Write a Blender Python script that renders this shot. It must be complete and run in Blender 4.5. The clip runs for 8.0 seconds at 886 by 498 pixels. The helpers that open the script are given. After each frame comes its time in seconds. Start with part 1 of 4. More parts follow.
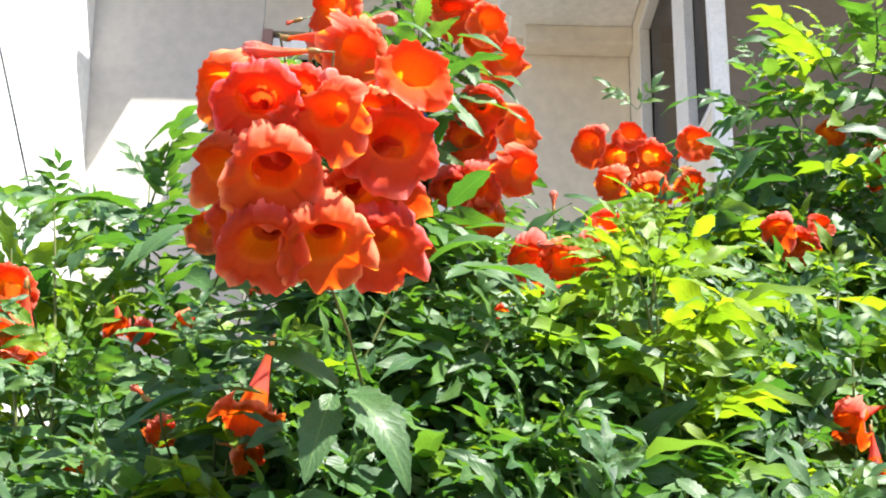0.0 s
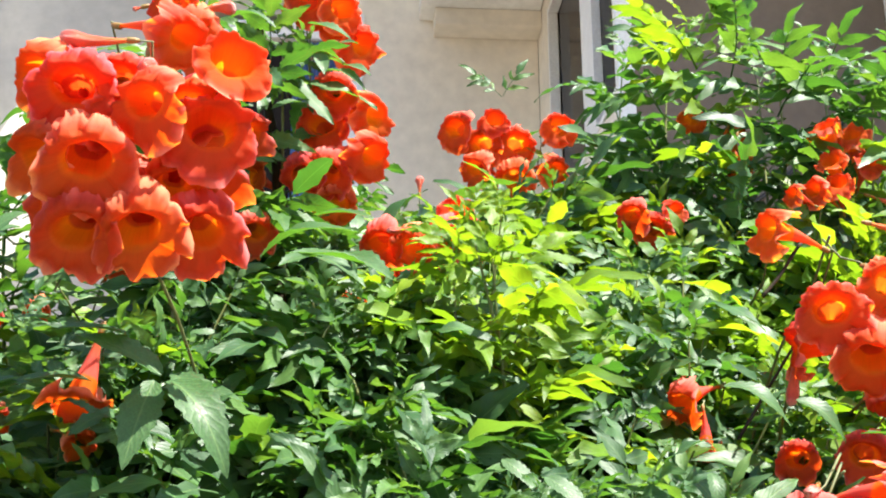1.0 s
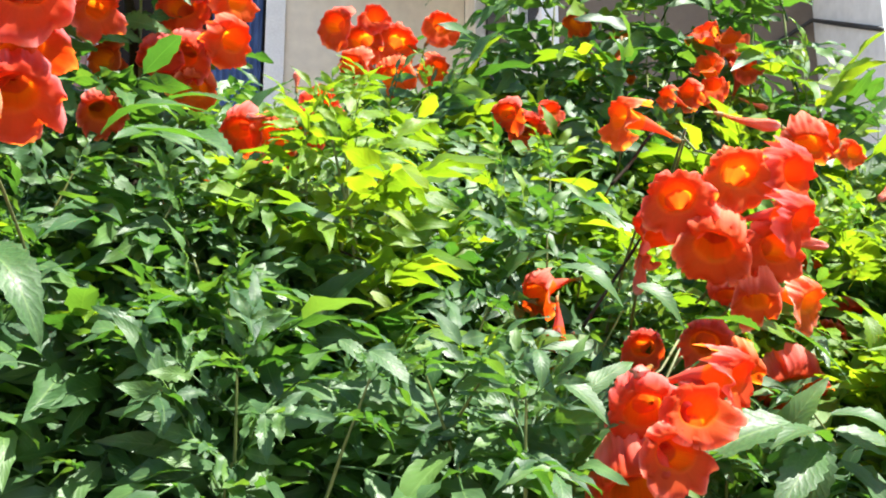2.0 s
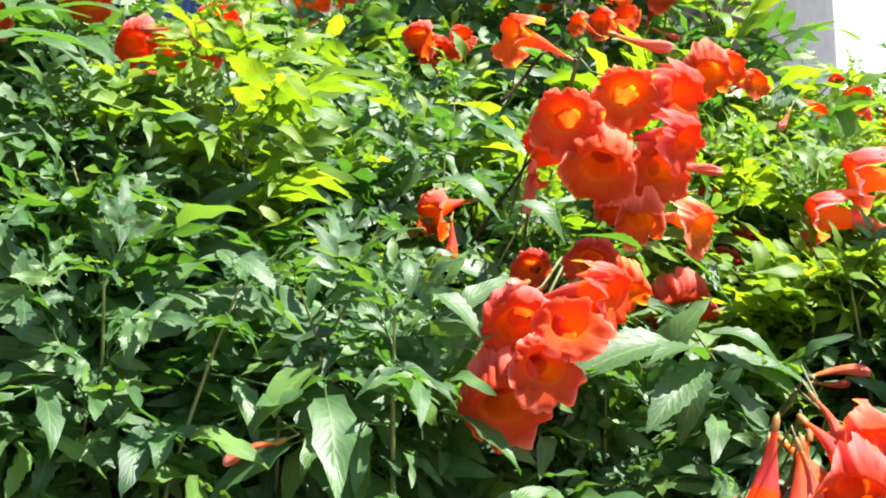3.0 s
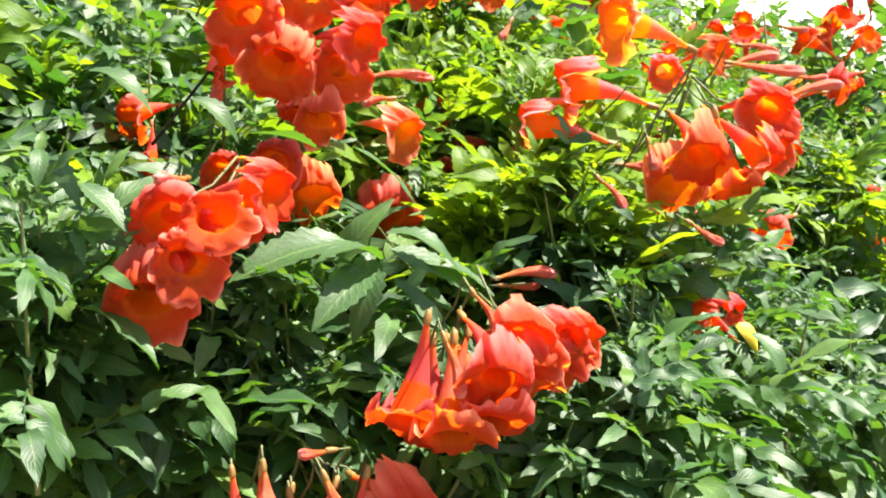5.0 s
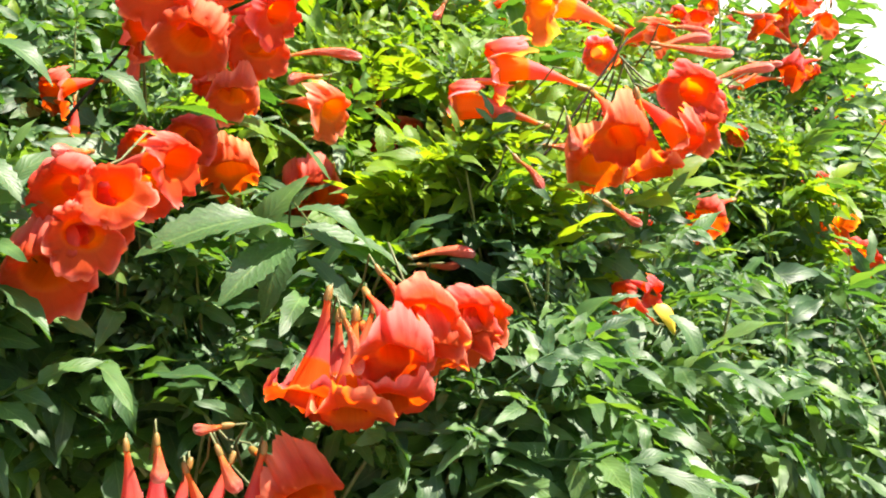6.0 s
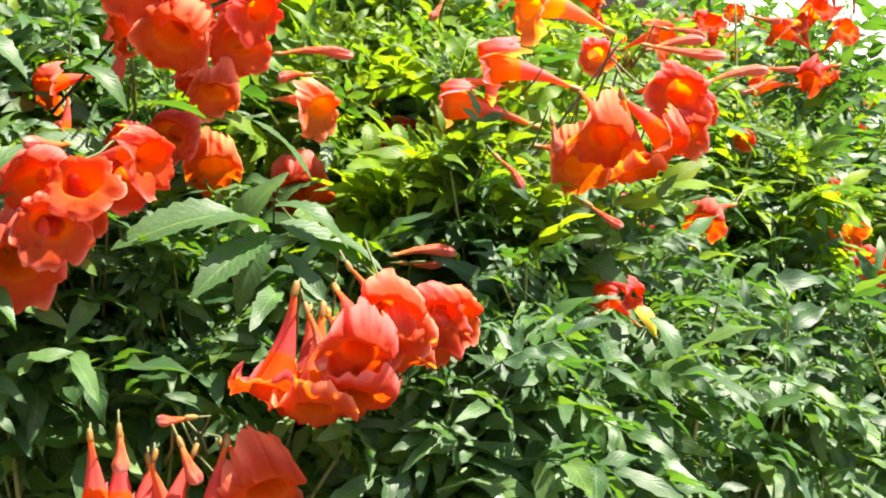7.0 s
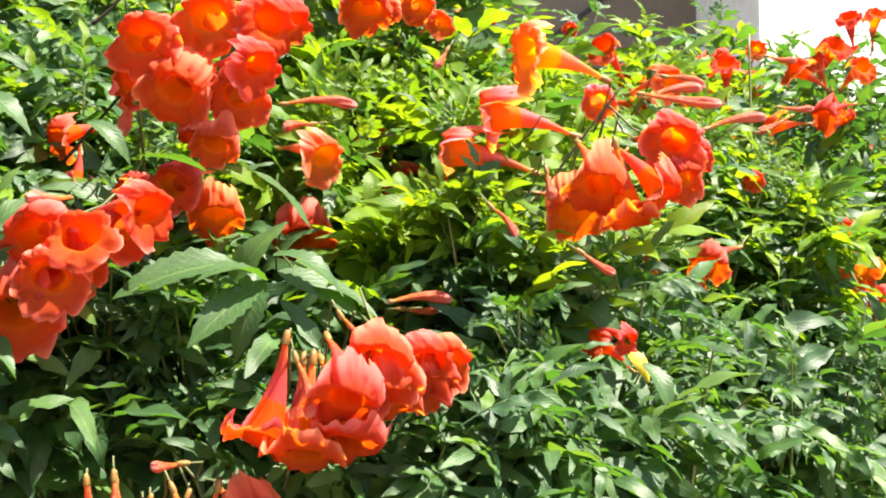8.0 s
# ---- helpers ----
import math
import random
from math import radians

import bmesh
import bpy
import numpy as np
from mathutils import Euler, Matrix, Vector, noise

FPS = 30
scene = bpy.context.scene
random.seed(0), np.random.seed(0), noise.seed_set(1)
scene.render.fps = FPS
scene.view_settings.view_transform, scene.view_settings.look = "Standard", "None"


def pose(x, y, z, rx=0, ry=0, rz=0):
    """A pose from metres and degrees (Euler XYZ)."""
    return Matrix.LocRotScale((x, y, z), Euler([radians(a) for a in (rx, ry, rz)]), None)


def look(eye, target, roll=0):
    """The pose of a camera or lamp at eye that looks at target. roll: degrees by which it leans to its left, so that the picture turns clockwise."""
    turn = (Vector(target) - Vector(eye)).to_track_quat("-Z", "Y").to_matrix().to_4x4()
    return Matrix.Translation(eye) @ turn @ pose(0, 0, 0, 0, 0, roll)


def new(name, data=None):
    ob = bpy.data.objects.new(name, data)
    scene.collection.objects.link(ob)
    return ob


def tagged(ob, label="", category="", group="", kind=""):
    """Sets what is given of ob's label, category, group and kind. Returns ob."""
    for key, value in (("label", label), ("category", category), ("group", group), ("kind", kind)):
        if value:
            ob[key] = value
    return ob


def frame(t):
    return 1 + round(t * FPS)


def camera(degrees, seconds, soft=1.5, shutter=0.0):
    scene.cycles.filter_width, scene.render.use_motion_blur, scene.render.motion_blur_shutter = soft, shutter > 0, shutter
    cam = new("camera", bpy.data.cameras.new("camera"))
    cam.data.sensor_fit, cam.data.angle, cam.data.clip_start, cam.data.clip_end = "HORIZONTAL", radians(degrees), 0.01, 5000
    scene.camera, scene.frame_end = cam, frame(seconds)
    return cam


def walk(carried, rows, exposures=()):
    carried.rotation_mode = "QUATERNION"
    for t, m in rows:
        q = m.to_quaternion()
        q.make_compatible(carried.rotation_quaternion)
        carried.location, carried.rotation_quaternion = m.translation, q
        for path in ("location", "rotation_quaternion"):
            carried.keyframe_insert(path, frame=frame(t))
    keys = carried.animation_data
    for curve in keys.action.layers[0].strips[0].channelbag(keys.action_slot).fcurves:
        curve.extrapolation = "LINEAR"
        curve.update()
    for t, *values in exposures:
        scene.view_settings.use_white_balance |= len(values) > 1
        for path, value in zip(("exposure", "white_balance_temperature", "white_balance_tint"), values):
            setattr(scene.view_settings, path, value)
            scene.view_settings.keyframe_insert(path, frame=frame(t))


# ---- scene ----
# ---- camera ----
cam = camera(39.5, 8.0, soft=2.0)
METRES, EYE = 0.45, 1.5
ROWS = [
    (0.0, 0.0, 0.0, 0.0, -0.42, 19.21, -1.21),
    (0.5, 0.0498, -0.0338, 0.0004, -1.92, 18.99, -0.69),
    (1.0, 0.1188, -0.0384, -0.0032, -4.14, 18.42, 0.14),
    (1.5, 0.1819, -0.022, -0.0231, -6.55, 17.17, 0.47),
    (2.0, 0.2443, -0.0046, -0.0589, -7.75, 14.98, 0.09),
    (3.5, 0.4066, 0.0011, -0.1142, -11.65, 11.75, -0.04),
    (4.0, 0.485, -0.0067, -0.1327, -13.07, 11.05, 0.53),
    (4.5, 0.5597, -0.0197, -0.1443, -14.56, 10.34, 0.54),
    (5.0, 0.6272, -0.027, -0.1557, -16.22, 9.69, 0.75),
    (6.5, 0.8018, -0.0647, -0.177, -16.24, 9.13, -0.14),
    (7.0, 0.8504, -0.0791, -0.1813, -14.44, 9.42, -1.07),
    (7.5, 0.8864, -0.1183, -0.1622, -12.96, 10.62, -1.41),
    (8.0, 0.9145, -0.142, -0.1582, -12.37, 10.71, -1.35),
]
walk(cam, [(t, pose(METRES * x, METRES * y, EYE + METRES * z, 90 + pitch, roll, yaw)) for t, x, y, z, yaw, pitch, roll in ROWS],
     # the clip's camera warms its picture a little on the way
     [(0.0, 2.03, 6150, 10), (3.5, 2.05, 6150, 10), (4.5, 2.05, 6350, 10), (6.5, 2.05, 6750, 10), (8.0, 2.05, 6700, 10)])

# ---- light ----
SUN_WAY = Vector((0.40, -0.32, 0.915)).normalized()
world = bpy.data.worlds.new("sky")
scene.world = world
world.use_nodes = True
wn = world.node_tree.nodes
sky = wn.new("ShaderNodeTexSky")
sky.sky_type, sky.sun_disc = "NISHITA", False
sky.sun_elevation = math.asin(SUN_WAY.z)
sky.sun_rotation = math.atan2(SUN_WAY.x, SUN_WAY.y)
world.node_tree.links.new(sky.outputs[0], wn["Background"].inputs[0])
wn["Background"].inputs[1].default_value = 0.073
sun = new("sun", bpy.data.lights.new("sun", "SUN"))
sun.data.energy, sun.data.angle, sun.data.color = 5.0, radians(0.6), (1.0, 0.94, 0.82)
sun.matrix_world = look(SUN_WAY * 30, (0, 0, 0))


# ---- materials ----
class Nodes:
    """A small writer of node materials."""

    def __init__(self, name):
        self.mat = bpy.data.materials.new(name)
        self.mat.use_nodes = True
        self.tree = self.mat.node_tree
        self.bsdf = self.tree.nodes["Principled BSDF"]
        self.out = self.tree.nodes["Material Output"]

    def add(self, kind, **values):
        node = self.tree.nodes.new(kind)
        for key, value in values.items():
            node.inputs[key.replace("_", " ")].default_value = value
        return node

    def link(self, a, b):
        self.tree.links.new(a, b)

    def ramp(self, source, *stops):
        node = self.tree.nodes.new("ShaderNodeValToRGB")
        self.link(source, node.inputs[0])
        el = node.color_ramp.elements
        while len(el) < len(stops):
            el.new(0.5)
        for e, (at, colour) in zip(el, stops):
            e.position, e.color = at, (*colour, 1)
        return node.outputs[0]

    def noise(self, scale, detail=4.0, where="Object"):
        co = self.tree.nodes.new("ShaderNodeTexCoord")
        node = self.add("ShaderNodeTexNoise", Scale=scale, Detail=detail)
        self.link(co.outputs[where], node.inputs["Vector"])
        return node.outputs["Fac"]

    def mix(self, a, b, fac, how="MIX"):
        node = self.tree.nodes.new("ShaderNodeMix")
        node.data_type, node.blend_type = "RGBA", how
        for socket, value in ((node.inputs[0], fac), (node.inputs[6], a), (node.inputs[7], b)):
            if hasattr(value, "links"):
                self.link(value, socket)
            elif isinstance(value, tuple):
                socket.default_value = (*value, 1)
            else:
                socket.default_value = value
        return node.outputs[2]

    def math(self, how, a, b):
        node = self.tree.nodes.new("ShaderNodeMath")
        node.operation = how
        for socket, value in zip(node.inputs, (a, b)):
            if hasattr(value, "links"):
                self.link(value, socket)
            else:
                socket.default_value = value
        return node.outputs[0]

    def bump(self, height, strength, distance):
        node = self.add("ShaderNodeBump", Strength=strength, Distance=distance)
        self.link(height, node.inputs["Height"])
        self.link(node.outputs[0], self.bsdf.inputs["Normal"])
        return node.outputs[0]

    def thin(self, colour, share, normal=None):
        """Lets part of the light through, as leaves and petals do."""
        tr = self.tree.nodes.new("ShaderNodeBsdfTranslucent")
        self.link(colour, tr.inputs[0])
        if normal:
            self.link(normal, tr.inputs["Normal"])
        mx = self.tree.nodes.new("ShaderNodeMixShader")
        if hasattr(share, "links"):
            self.link(share, mx.inputs[0])
        else:
            mx.inputs[0].default_value = share
        self.link(self.bsdf.outputs[0], mx.inputs[1])
        self.link(tr.outputs[0], mx.inputs[2])
        self.link(mx.outputs[0], self.out.inputs[0])


def leaf_material(name, tones, glow, share, gloss):
    n = Nodes(name)
    geo = n.tree.nodes.new("ShaderNodeNewGeometry")
    rnd = geo.outputs["Random Per Island"]
    uv = n.tree.nodes.new("ShaderNodeUVMap")
    sep = n.tree.nodes.new("ShaderNodeSeparateXYZ")
    n.link(uv.outputs[0], sep.inputs[0])
    across = n.math("ABSOLUTE", n.math("SUBTRACT", sep.outputs[1], 0.5), 0)
    # side veins slant forward from the midrib
    slant = n.math("SUBTRACT", n.math("MULTIPLY", sep.outputs[0], 9.0), n.math("MULTIPLY", across, 5.0))
    vein = n.math("ABSOLUTE", n.math("SUBTRACT", n.math("FRACT", slant, 0), 0.5), 0)
    base = n.ramp(rnd, *zip((0.0, 0.45, 0.8, 1.0), tones))
    blotch = n.noise(45.0)
    base = n.mix(base, n.ramp(blotch, (0.3, (0.45, 0.45, 0.5)), (0.7, (1.3, 1.3, 1.1))), 0.8, "MULTIPLY")
    base = n.mix(base, (0.16, 0.24, 0.07), n.ramp(vein, (0.0, (0.08, 0.08, 0.08)), (0.10, (0, 0, 0))))
    base = n.mix(base, (0.20, 0.30, 0.09), n.ramp(across, (0.0, (0.45, 0.45, 0.45)), (0.035, (0, 0, 0))))
    n.link(base, n.bsdf.inputs["Base Color"])
    n.link(n.ramp(n.noise(30.0), (0.3, (0.40, 0.40, 0.40)), (0.7, (0.58, 0.58, 0.58))), n.bsdf.inputs["Roughness"])
    n.bsdf.inputs["Specular IOR Level"].default_value = gloss
    nor = n.bump(n.math("ADD", n.ramp(vein, (0.0, (0, 0, 0)), (0.3, (1, 1, 1))), n.ramp(across, (0.0, (0, 0, 0)), (0.08, (1, 1, 1)))), 0.22, 0.0005)
    n.thin(n.mix(n.ramp(rnd, *zip((0.0, 0.6, 1.0), glow)), base, 0.1), share, nor)
    return n.mat


def petal_material(name, shift):
    n = Nodes(name)
    uv = n.tree.nodes.new("ShaderNodeUVMap")
    sep = n.tree.nodes.new("ShaderNodeSeparateXYZ")
    n.link(uv.outputs[0], sep.inputs[0])
    info = n.tree.nodes.new("ShaderNodeObjectInfo")
    # the pinkish rim from 0.90 on is paled further to suggest sunlit frills
    tone = n.ramp(sep.outputs[1], (0.0, (0.72, 0.24, 0.03)), (0.09, (0.62, 0.15, 0.055)), (0.20, (0.58, 0.112, 0.075)), (0.30, (0.58, 0.108, 0.066)), (0.39, (0.74, 0.225, 0.016)), (0.53, (0.70, 0.17, 0.014)), (0.64, (0.52, 0.080, 0.018)), (0.83, (0.48, 0.067, 0.021)), (0.90, (0.54, 0.092, 0.056)), (0.95, (0.70, 0.19, 0.13)), (1.0, (0.79, 0.30, 0.21)))
    streak = n.add("ShaderNodeTexNoise", Scale=1.0, Detail=3.0)
    sq = n.add("ShaderNodeVectorMath", )
    sq.operation = "MULTIPLY"
    sq.inputs[1].default_value = (60.0, 3.0, 1.0)
    n.link(uv.outputs[0], sq.inputs[0])
    n.link(sq.outputs[0], streak.inputs["Vector"])
    tone = n.mix(tone, n.ramp(streak.outputs["Fac"], (0.35, (0.88, 0.84, 0.84)), (0.6, (1.05, 1.05, 1.05))), 0.35, "MULTIPLY")
    tone = n.mix(tone, n.ramp(info.outputs["Random"], (0.0, (0.95, 0.72, 1.1)), (0.5, (1.0, 1.0, 1.0)), (1.0, (1.05, 1.35, 0.9))), 1.0, "MULTIPLY")
    tone = n.mix(tone, shift, 1.0, "MULTIPLY")
    n.link(tone, n.bsdf.inputs["Base Color"])
    n.bsdf.inputs["Roughness"].default_value = 0.6
    n.bsdf.inputs["Specular IOR Level"].default_value = 0.06
    nor = n.bump(n.math("ADD", streak.outputs["Fac"], n.noise(220.0)), 0.3, 0.0012)
    n.thin(n.mix(tone, (1.40, 1.05, 0.10), 1.0, "MULTIPLY"), n.ramp(sep.outputs[1], (0.31, (0.44, 0.44, 0.44)), (0.39, (0.74, 0.74, 0.74)), (0.64, (0.56, 0.56, 0.56))), nor)
    return n.mat


def bud_material():
    n = Nodes("bud")
    uv = n.tree.nodes.new("ShaderNodeUVMap")
    sep = n.tree.nodes.new("ShaderNodeSeparateXYZ")
    n.link(uv.outputs[0], sep.inputs[0])
    tone = n.ramp(sep.outputs[1], (0.0, (0.72, 0.22, 0.02)), (0.4, (0.66, 0.09, 0.02)), (0.72, (0.78, 0.13, 0.06)), (0.86, (0.68, 0.10, 0.07)), (1.0, (0.8, 0.34, 0.28)))
    tone = n.mix(tone, n.ramp(n.noise(210.0), (0.36, (0.6, 0.5, 0.5)), (0.6, (1.15, 1.15, 1.15))), 0.85, "MULTIPLY")
    n.link(tone, n.bsdf.inputs["Base Color"])
    n.bsdf.inputs["Roughness"].default_value = 0.38
    n.thin(tone, 0.15, n.bump(n.noise(260.0), 0.5, 0.002))
    return n.mat


def plain(name, dark, light, scale, rough, bump=0.3, distance=0.002, metal=0.0, detail=5.0, gloss=0.5):
    """A surface between two tones, mottled at two scales, with a fine relief."""
    n = Nodes(name)
    big, fine = n.noise(scale, detail), n.noise(scale * 9.0, 6.0)
    tone = n.mix(n.ramp(big, (0.3, dark), (0.7, light)), n.ramp(fine, (0.3, (0.86, 0.86, 0.86)), (0.7, (1.06, 1.06, 1.06))), 0.8, "MULTIPLY")
    n.link(tone, n.bsdf.inputs["Base Color"])
    n.bsdf.inputs["Roughness"].default_value, n.bsdf.inputs["Metallic"].default_value = rough, metal
    n.bsdf.inputs["Specular IOR Level"].default_value = gloss
    n.bump(fine, bump, distance)
    return n.mat


PETAL, PALE_PETAL, BUD = petal_material("petal", (1.0, 1.0, 1.0)), petal_material("pale_petal", (1.16, 1.62, 2.1)), bud_material()
LEAF = leaf_material("mature_leaf", ((0.030, 0.074, 0.031), (0.046, 0.102, 0.037), (0.064, 0.130, 0.039), (0.093, 0.170, 0.037)),
                     ((0.10, 0.29, 0.02), (0.16, 0.38, 0.02), (0.26, 0.47, 0.03)), 0.28, 0.38)
YOUNG = leaf_material("young_leaf", ((0.068, 0.146, 0.008), (0.097, 0.186, 0.009), (0.131, 0.224, 0.010), (0.186, 0.272, 0.012)),
                      ((0.22, 0.39, 0.008), (0.30, 0.47, 0.009), (0.42, 0.56, 0.011)), 0.44, 0.32)
CALYX = plain("calyx", (0.14, 0.12, 0.02), (0.30, 0.13, 0.025), 120.0, 0.5)
STALK = plain("flower_stalk", (0.06, 0.08, 0.02), (0.13, 0.13, 0.04), 60.0, 0.6, 0.2, 0.001)
STEM = plain("green_stem", (0.10, 0.14, 0.035), (0.19, 0.20, 0.06), 30.0, 0.5, 0.2, 0.001)
TWIG = plain("dark_twig", (0.016, 0.011, 0.007), (0.038, 0.027, 0.016), 60.0, 0.8, 0.4, 0.001, gloss=0.15)
DRY_LEAF = plain("yellow_leaf", (0.62, 0.38, 0.02), (0.75, 0.50, 0.04), 80.0, 0.6, 0.2, 0.001)
BARK = plain("bark", (0.06, 0.045, 0.03), (0.15, 0.12, 0.08), 25.0, 0.85, 0.8, 0.004)
PLASTER = plain("cream_plaster", (0.74, 0.68, 0.58), (0.77, 0.71, 0.61), 0.7, 0.85, 0.25, 0.004)
# grey and taupe plaster: tones darkened to carry part of the recess shade
SHADE_GREY = plain("shade_grey_plaster", (0.42, 0.395, 0.355), (0.46, 0.435, 0.395), 0.7, 0.85, 0.25, 0.004)
SHADE_TAUPE = plain("shade_taupe_plaster", (0.45, 0.41, 0.35), (0.49, 0.45, 0.39), 0.6, 0.85, 0.25, 0.004)
WHITE = plain("white_plaster", (0.79, 0.79, 0.77), (0.86, 0.86, 0.84), 1.1, 0.85, 0.25, 0.004)
BROWN = plain("brown_render", (0.140, 0.110, 0.085), (0.170, 0.135, 0.105), 1.7, 0.8, 0.3, 0.004)
PAINT = plain("window_paint", (0.74, 0.74, 0.74), (0.82, 0.82, 0.82), 5.0, 0.4, 0.1, 0.001)
TIMBER = plain("red_brown_paint", (0.22, 0.12, 0.10), (0.30, 0.17, 0.14), 6.0, 0.5, 0.2, 0.001)
BLUE = plain("blue_cloth", (0.05, 0.09, 0.22), (0.08, 0.14, 0.32), 4.0, 0.9, 0.4, 0.01)
UNLIT = plain("unlit_room", (0.05, 0.045, 0.04), (0.07, 0.06, 0.055), 2.0, 0.9)
CABLE = plain("black_cable", (0.02, 0.02, 0.02), (0.04, 0.04, 0.04), 30.0, 0.6)
SOIL = plain("dry_soil", (0.12, 0.093, 0.063), (0.185, 0.152, 0.11), 3.0, 0.95, 0.8, 0.02)


def glass_material():
    n = Nodes("tinted_glass")
    n.bsdf.inputs["Base Color"].default_value = (0.022, 0.018, 0.016, 1)
    n.bsdf.inputs["Specular IOR Level"].default_value, n.bsdf.inputs["IOR"].default_value = 0.4, 1.1
    n.link(n.ramp(n.noise(2.0), (0.3, (0.03, 0.03, 0.03)), (0.7, (0.10, 0.10, 0.10))), n.bsdf.inputs["Roughness"])
    return n.mat


GLASS = glass_material()


# ---- mesh helpers ----
class Sheet:
    """Collects points, faces and texture places of one mesh."""

    def __init__(self):
        self.co, self.faces, self.uv = [], [], []

    def grid(self, rows, uvs, ring=False):
        """Rows of points of one length, joined into quads."""
        base, n = len(self.co), len(rows[0])
        for r in rows:
            self.co.extend(tuple(p) for p in r)
        for i in range(len(rows) - 1):
            for j in range(n if ring else n - 1):
                k = (j + 1) % n
                self.faces.append((base + i * n + j, base + i * n + k, base + (i + 1) * n + k, base + (i + 1) * n + j))
                right = uvs[i][j + 1] if j + 1 < len(uvs[i]) else uvs[i][j]
                right2 = uvs[i + 1][j + 1] if j + 1 < len(uvs[i + 1]) else uvs[i + 1][j]
                self.uv.append((uvs[i][j], right, right2, uvs[i + 1][j]))

    def tube(self, points, radii, sides=6, cap=True):
        points = [Vector(p) for p in points]
        rows, uvs = [], []
        for i, p in enumerate(points):
            way = (points[min(i + 1, len(points) - 1)] - points[max(i - 1, 0)]).normalized()
            a = way.orthogonal().normalized() if i == 0 else (a - way * a.dot(way)).normalized()
            b = way.cross(a)
            rows.append([p + (a * math.cos(q) + b * math.sin(q)) * radii[i] for q in (2 * math.pi * s / sides for s in range(sides))])
            v = i / (len(points) - 1)
            uvs.append([(s / sides, v) for s in range(sides + 1)])
        base = len(self.co)
        self.grid(rows, uvs, True)
        if cap:
            for k, r in ((0, 0.0), (len(points) - 1, 1.0)):
                f = tuple(base + k * sides + s for s in range(sides))
                self.faces.append(f if k else f[::-1])
                self.uv.append(tuple((0.5, r) for s in f))

    def mesh(self, name, *materials, smooth=True):
        me = bpy.data.meshes.new(name)
        me.from_pydata(self.co, [], self.faces)
        flat = [c for f in self.uv for p in f for c in p]
        me.uv_layers.new(name="uv").data.foreach_set("uv", flat)
        for m in materials:
            me.materials.append(m)
        me.polygons.foreach_set("use_smooth", [smooth] * len(me.polygons))
        me.update()
        return me


def part(name, me, parent, label="", m=None):
    """One mesh as a part of a thing or of a part; m is its place in the world."""
    ob = new(name, me)
    ob.parent = parent
    if parent and m is not None:
        base = parent.matrix_basis if parent.parent is None else parent.parent.matrix_basis @ parent.matrix_basis
        ob.matrix_basis = base.inverted() @ m
    elif m is not None:
        ob.matrix_basis = m
    return tagged(ob, label)


def block(name, material, parent, lo, hi, label="", bevel=0.01):
    """A box from corner to corner with softened edges, in metres of the world."""
    bm = bmesh.new()
    bmesh.ops.create_cube(bm, size=1.0)
    size = Vector(hi) - Vector(lo)
    mid = (Vector(hi) + Vector(lo)) / 2
    bmesh.ops.transform(bm, matrix=Matrix.Diagonal((*size, 1)), verts=bm.verts)
    if bevel:
        bmesh.ops.bevel(bm, geom=bm.edges[:], offset=bevel, segments=2, affect="EDGES", profile=0.6)
    me = bpy.data.meshes.new(name)
    bm.to_mesh(me)
    bm.free()
    me.materials.append(material)
    return part(name, me, parent, label, Matrix.Translation(mid))


# ---- setting: ground and house ----
def ground():
    s = Sheet()
    n = 60
    span = [-60 + 120 * i / n for i in range(n + 1)]
    rows = [[Vector((x * abs(x) / 12, y * abs(y) / 12, 0.05 * noise.noise((x * 0.5, y * 0.5, 0)) - 0.03)) for x in span] for y in span]
    s.grid(rows, [[(i / n, j / n) for i in range(n + 1)] for j in range(n + 1)])
    ob = new("ground", s.mesh("ground", SOIL))
    tagged(ob, "dry sandy soil around the shrubs and the house", "ground", kind="structure")


def prism(name, material, parent, front, back, y0, y1, label=""):
    """A wall piece whose outline differs between its front and its back."""
    bm = bmesh.new()
    a = [bm.verts.new((x, y0, z)) for x, z in front]
    b = [bm.verts.new((x, y1, z)) for x, z in back]
    bm.faces.new(a)
    bm.faces.new(b[::-1])
    for i in range(len(a)):
        j = (i + 1) % len(a)
        bm.faces.new((a[j], a[i], b[i], b[j]))
    bmesh.ops.recalc_face_normals(bm, faces=bm.faces)
    me = bpy.data.meshes.new(name)
    bm.to_mesh(me)
    bm.free()
    me.materials.append(material)
    return part(name, me, parent, label, Matrix.Identity(4))


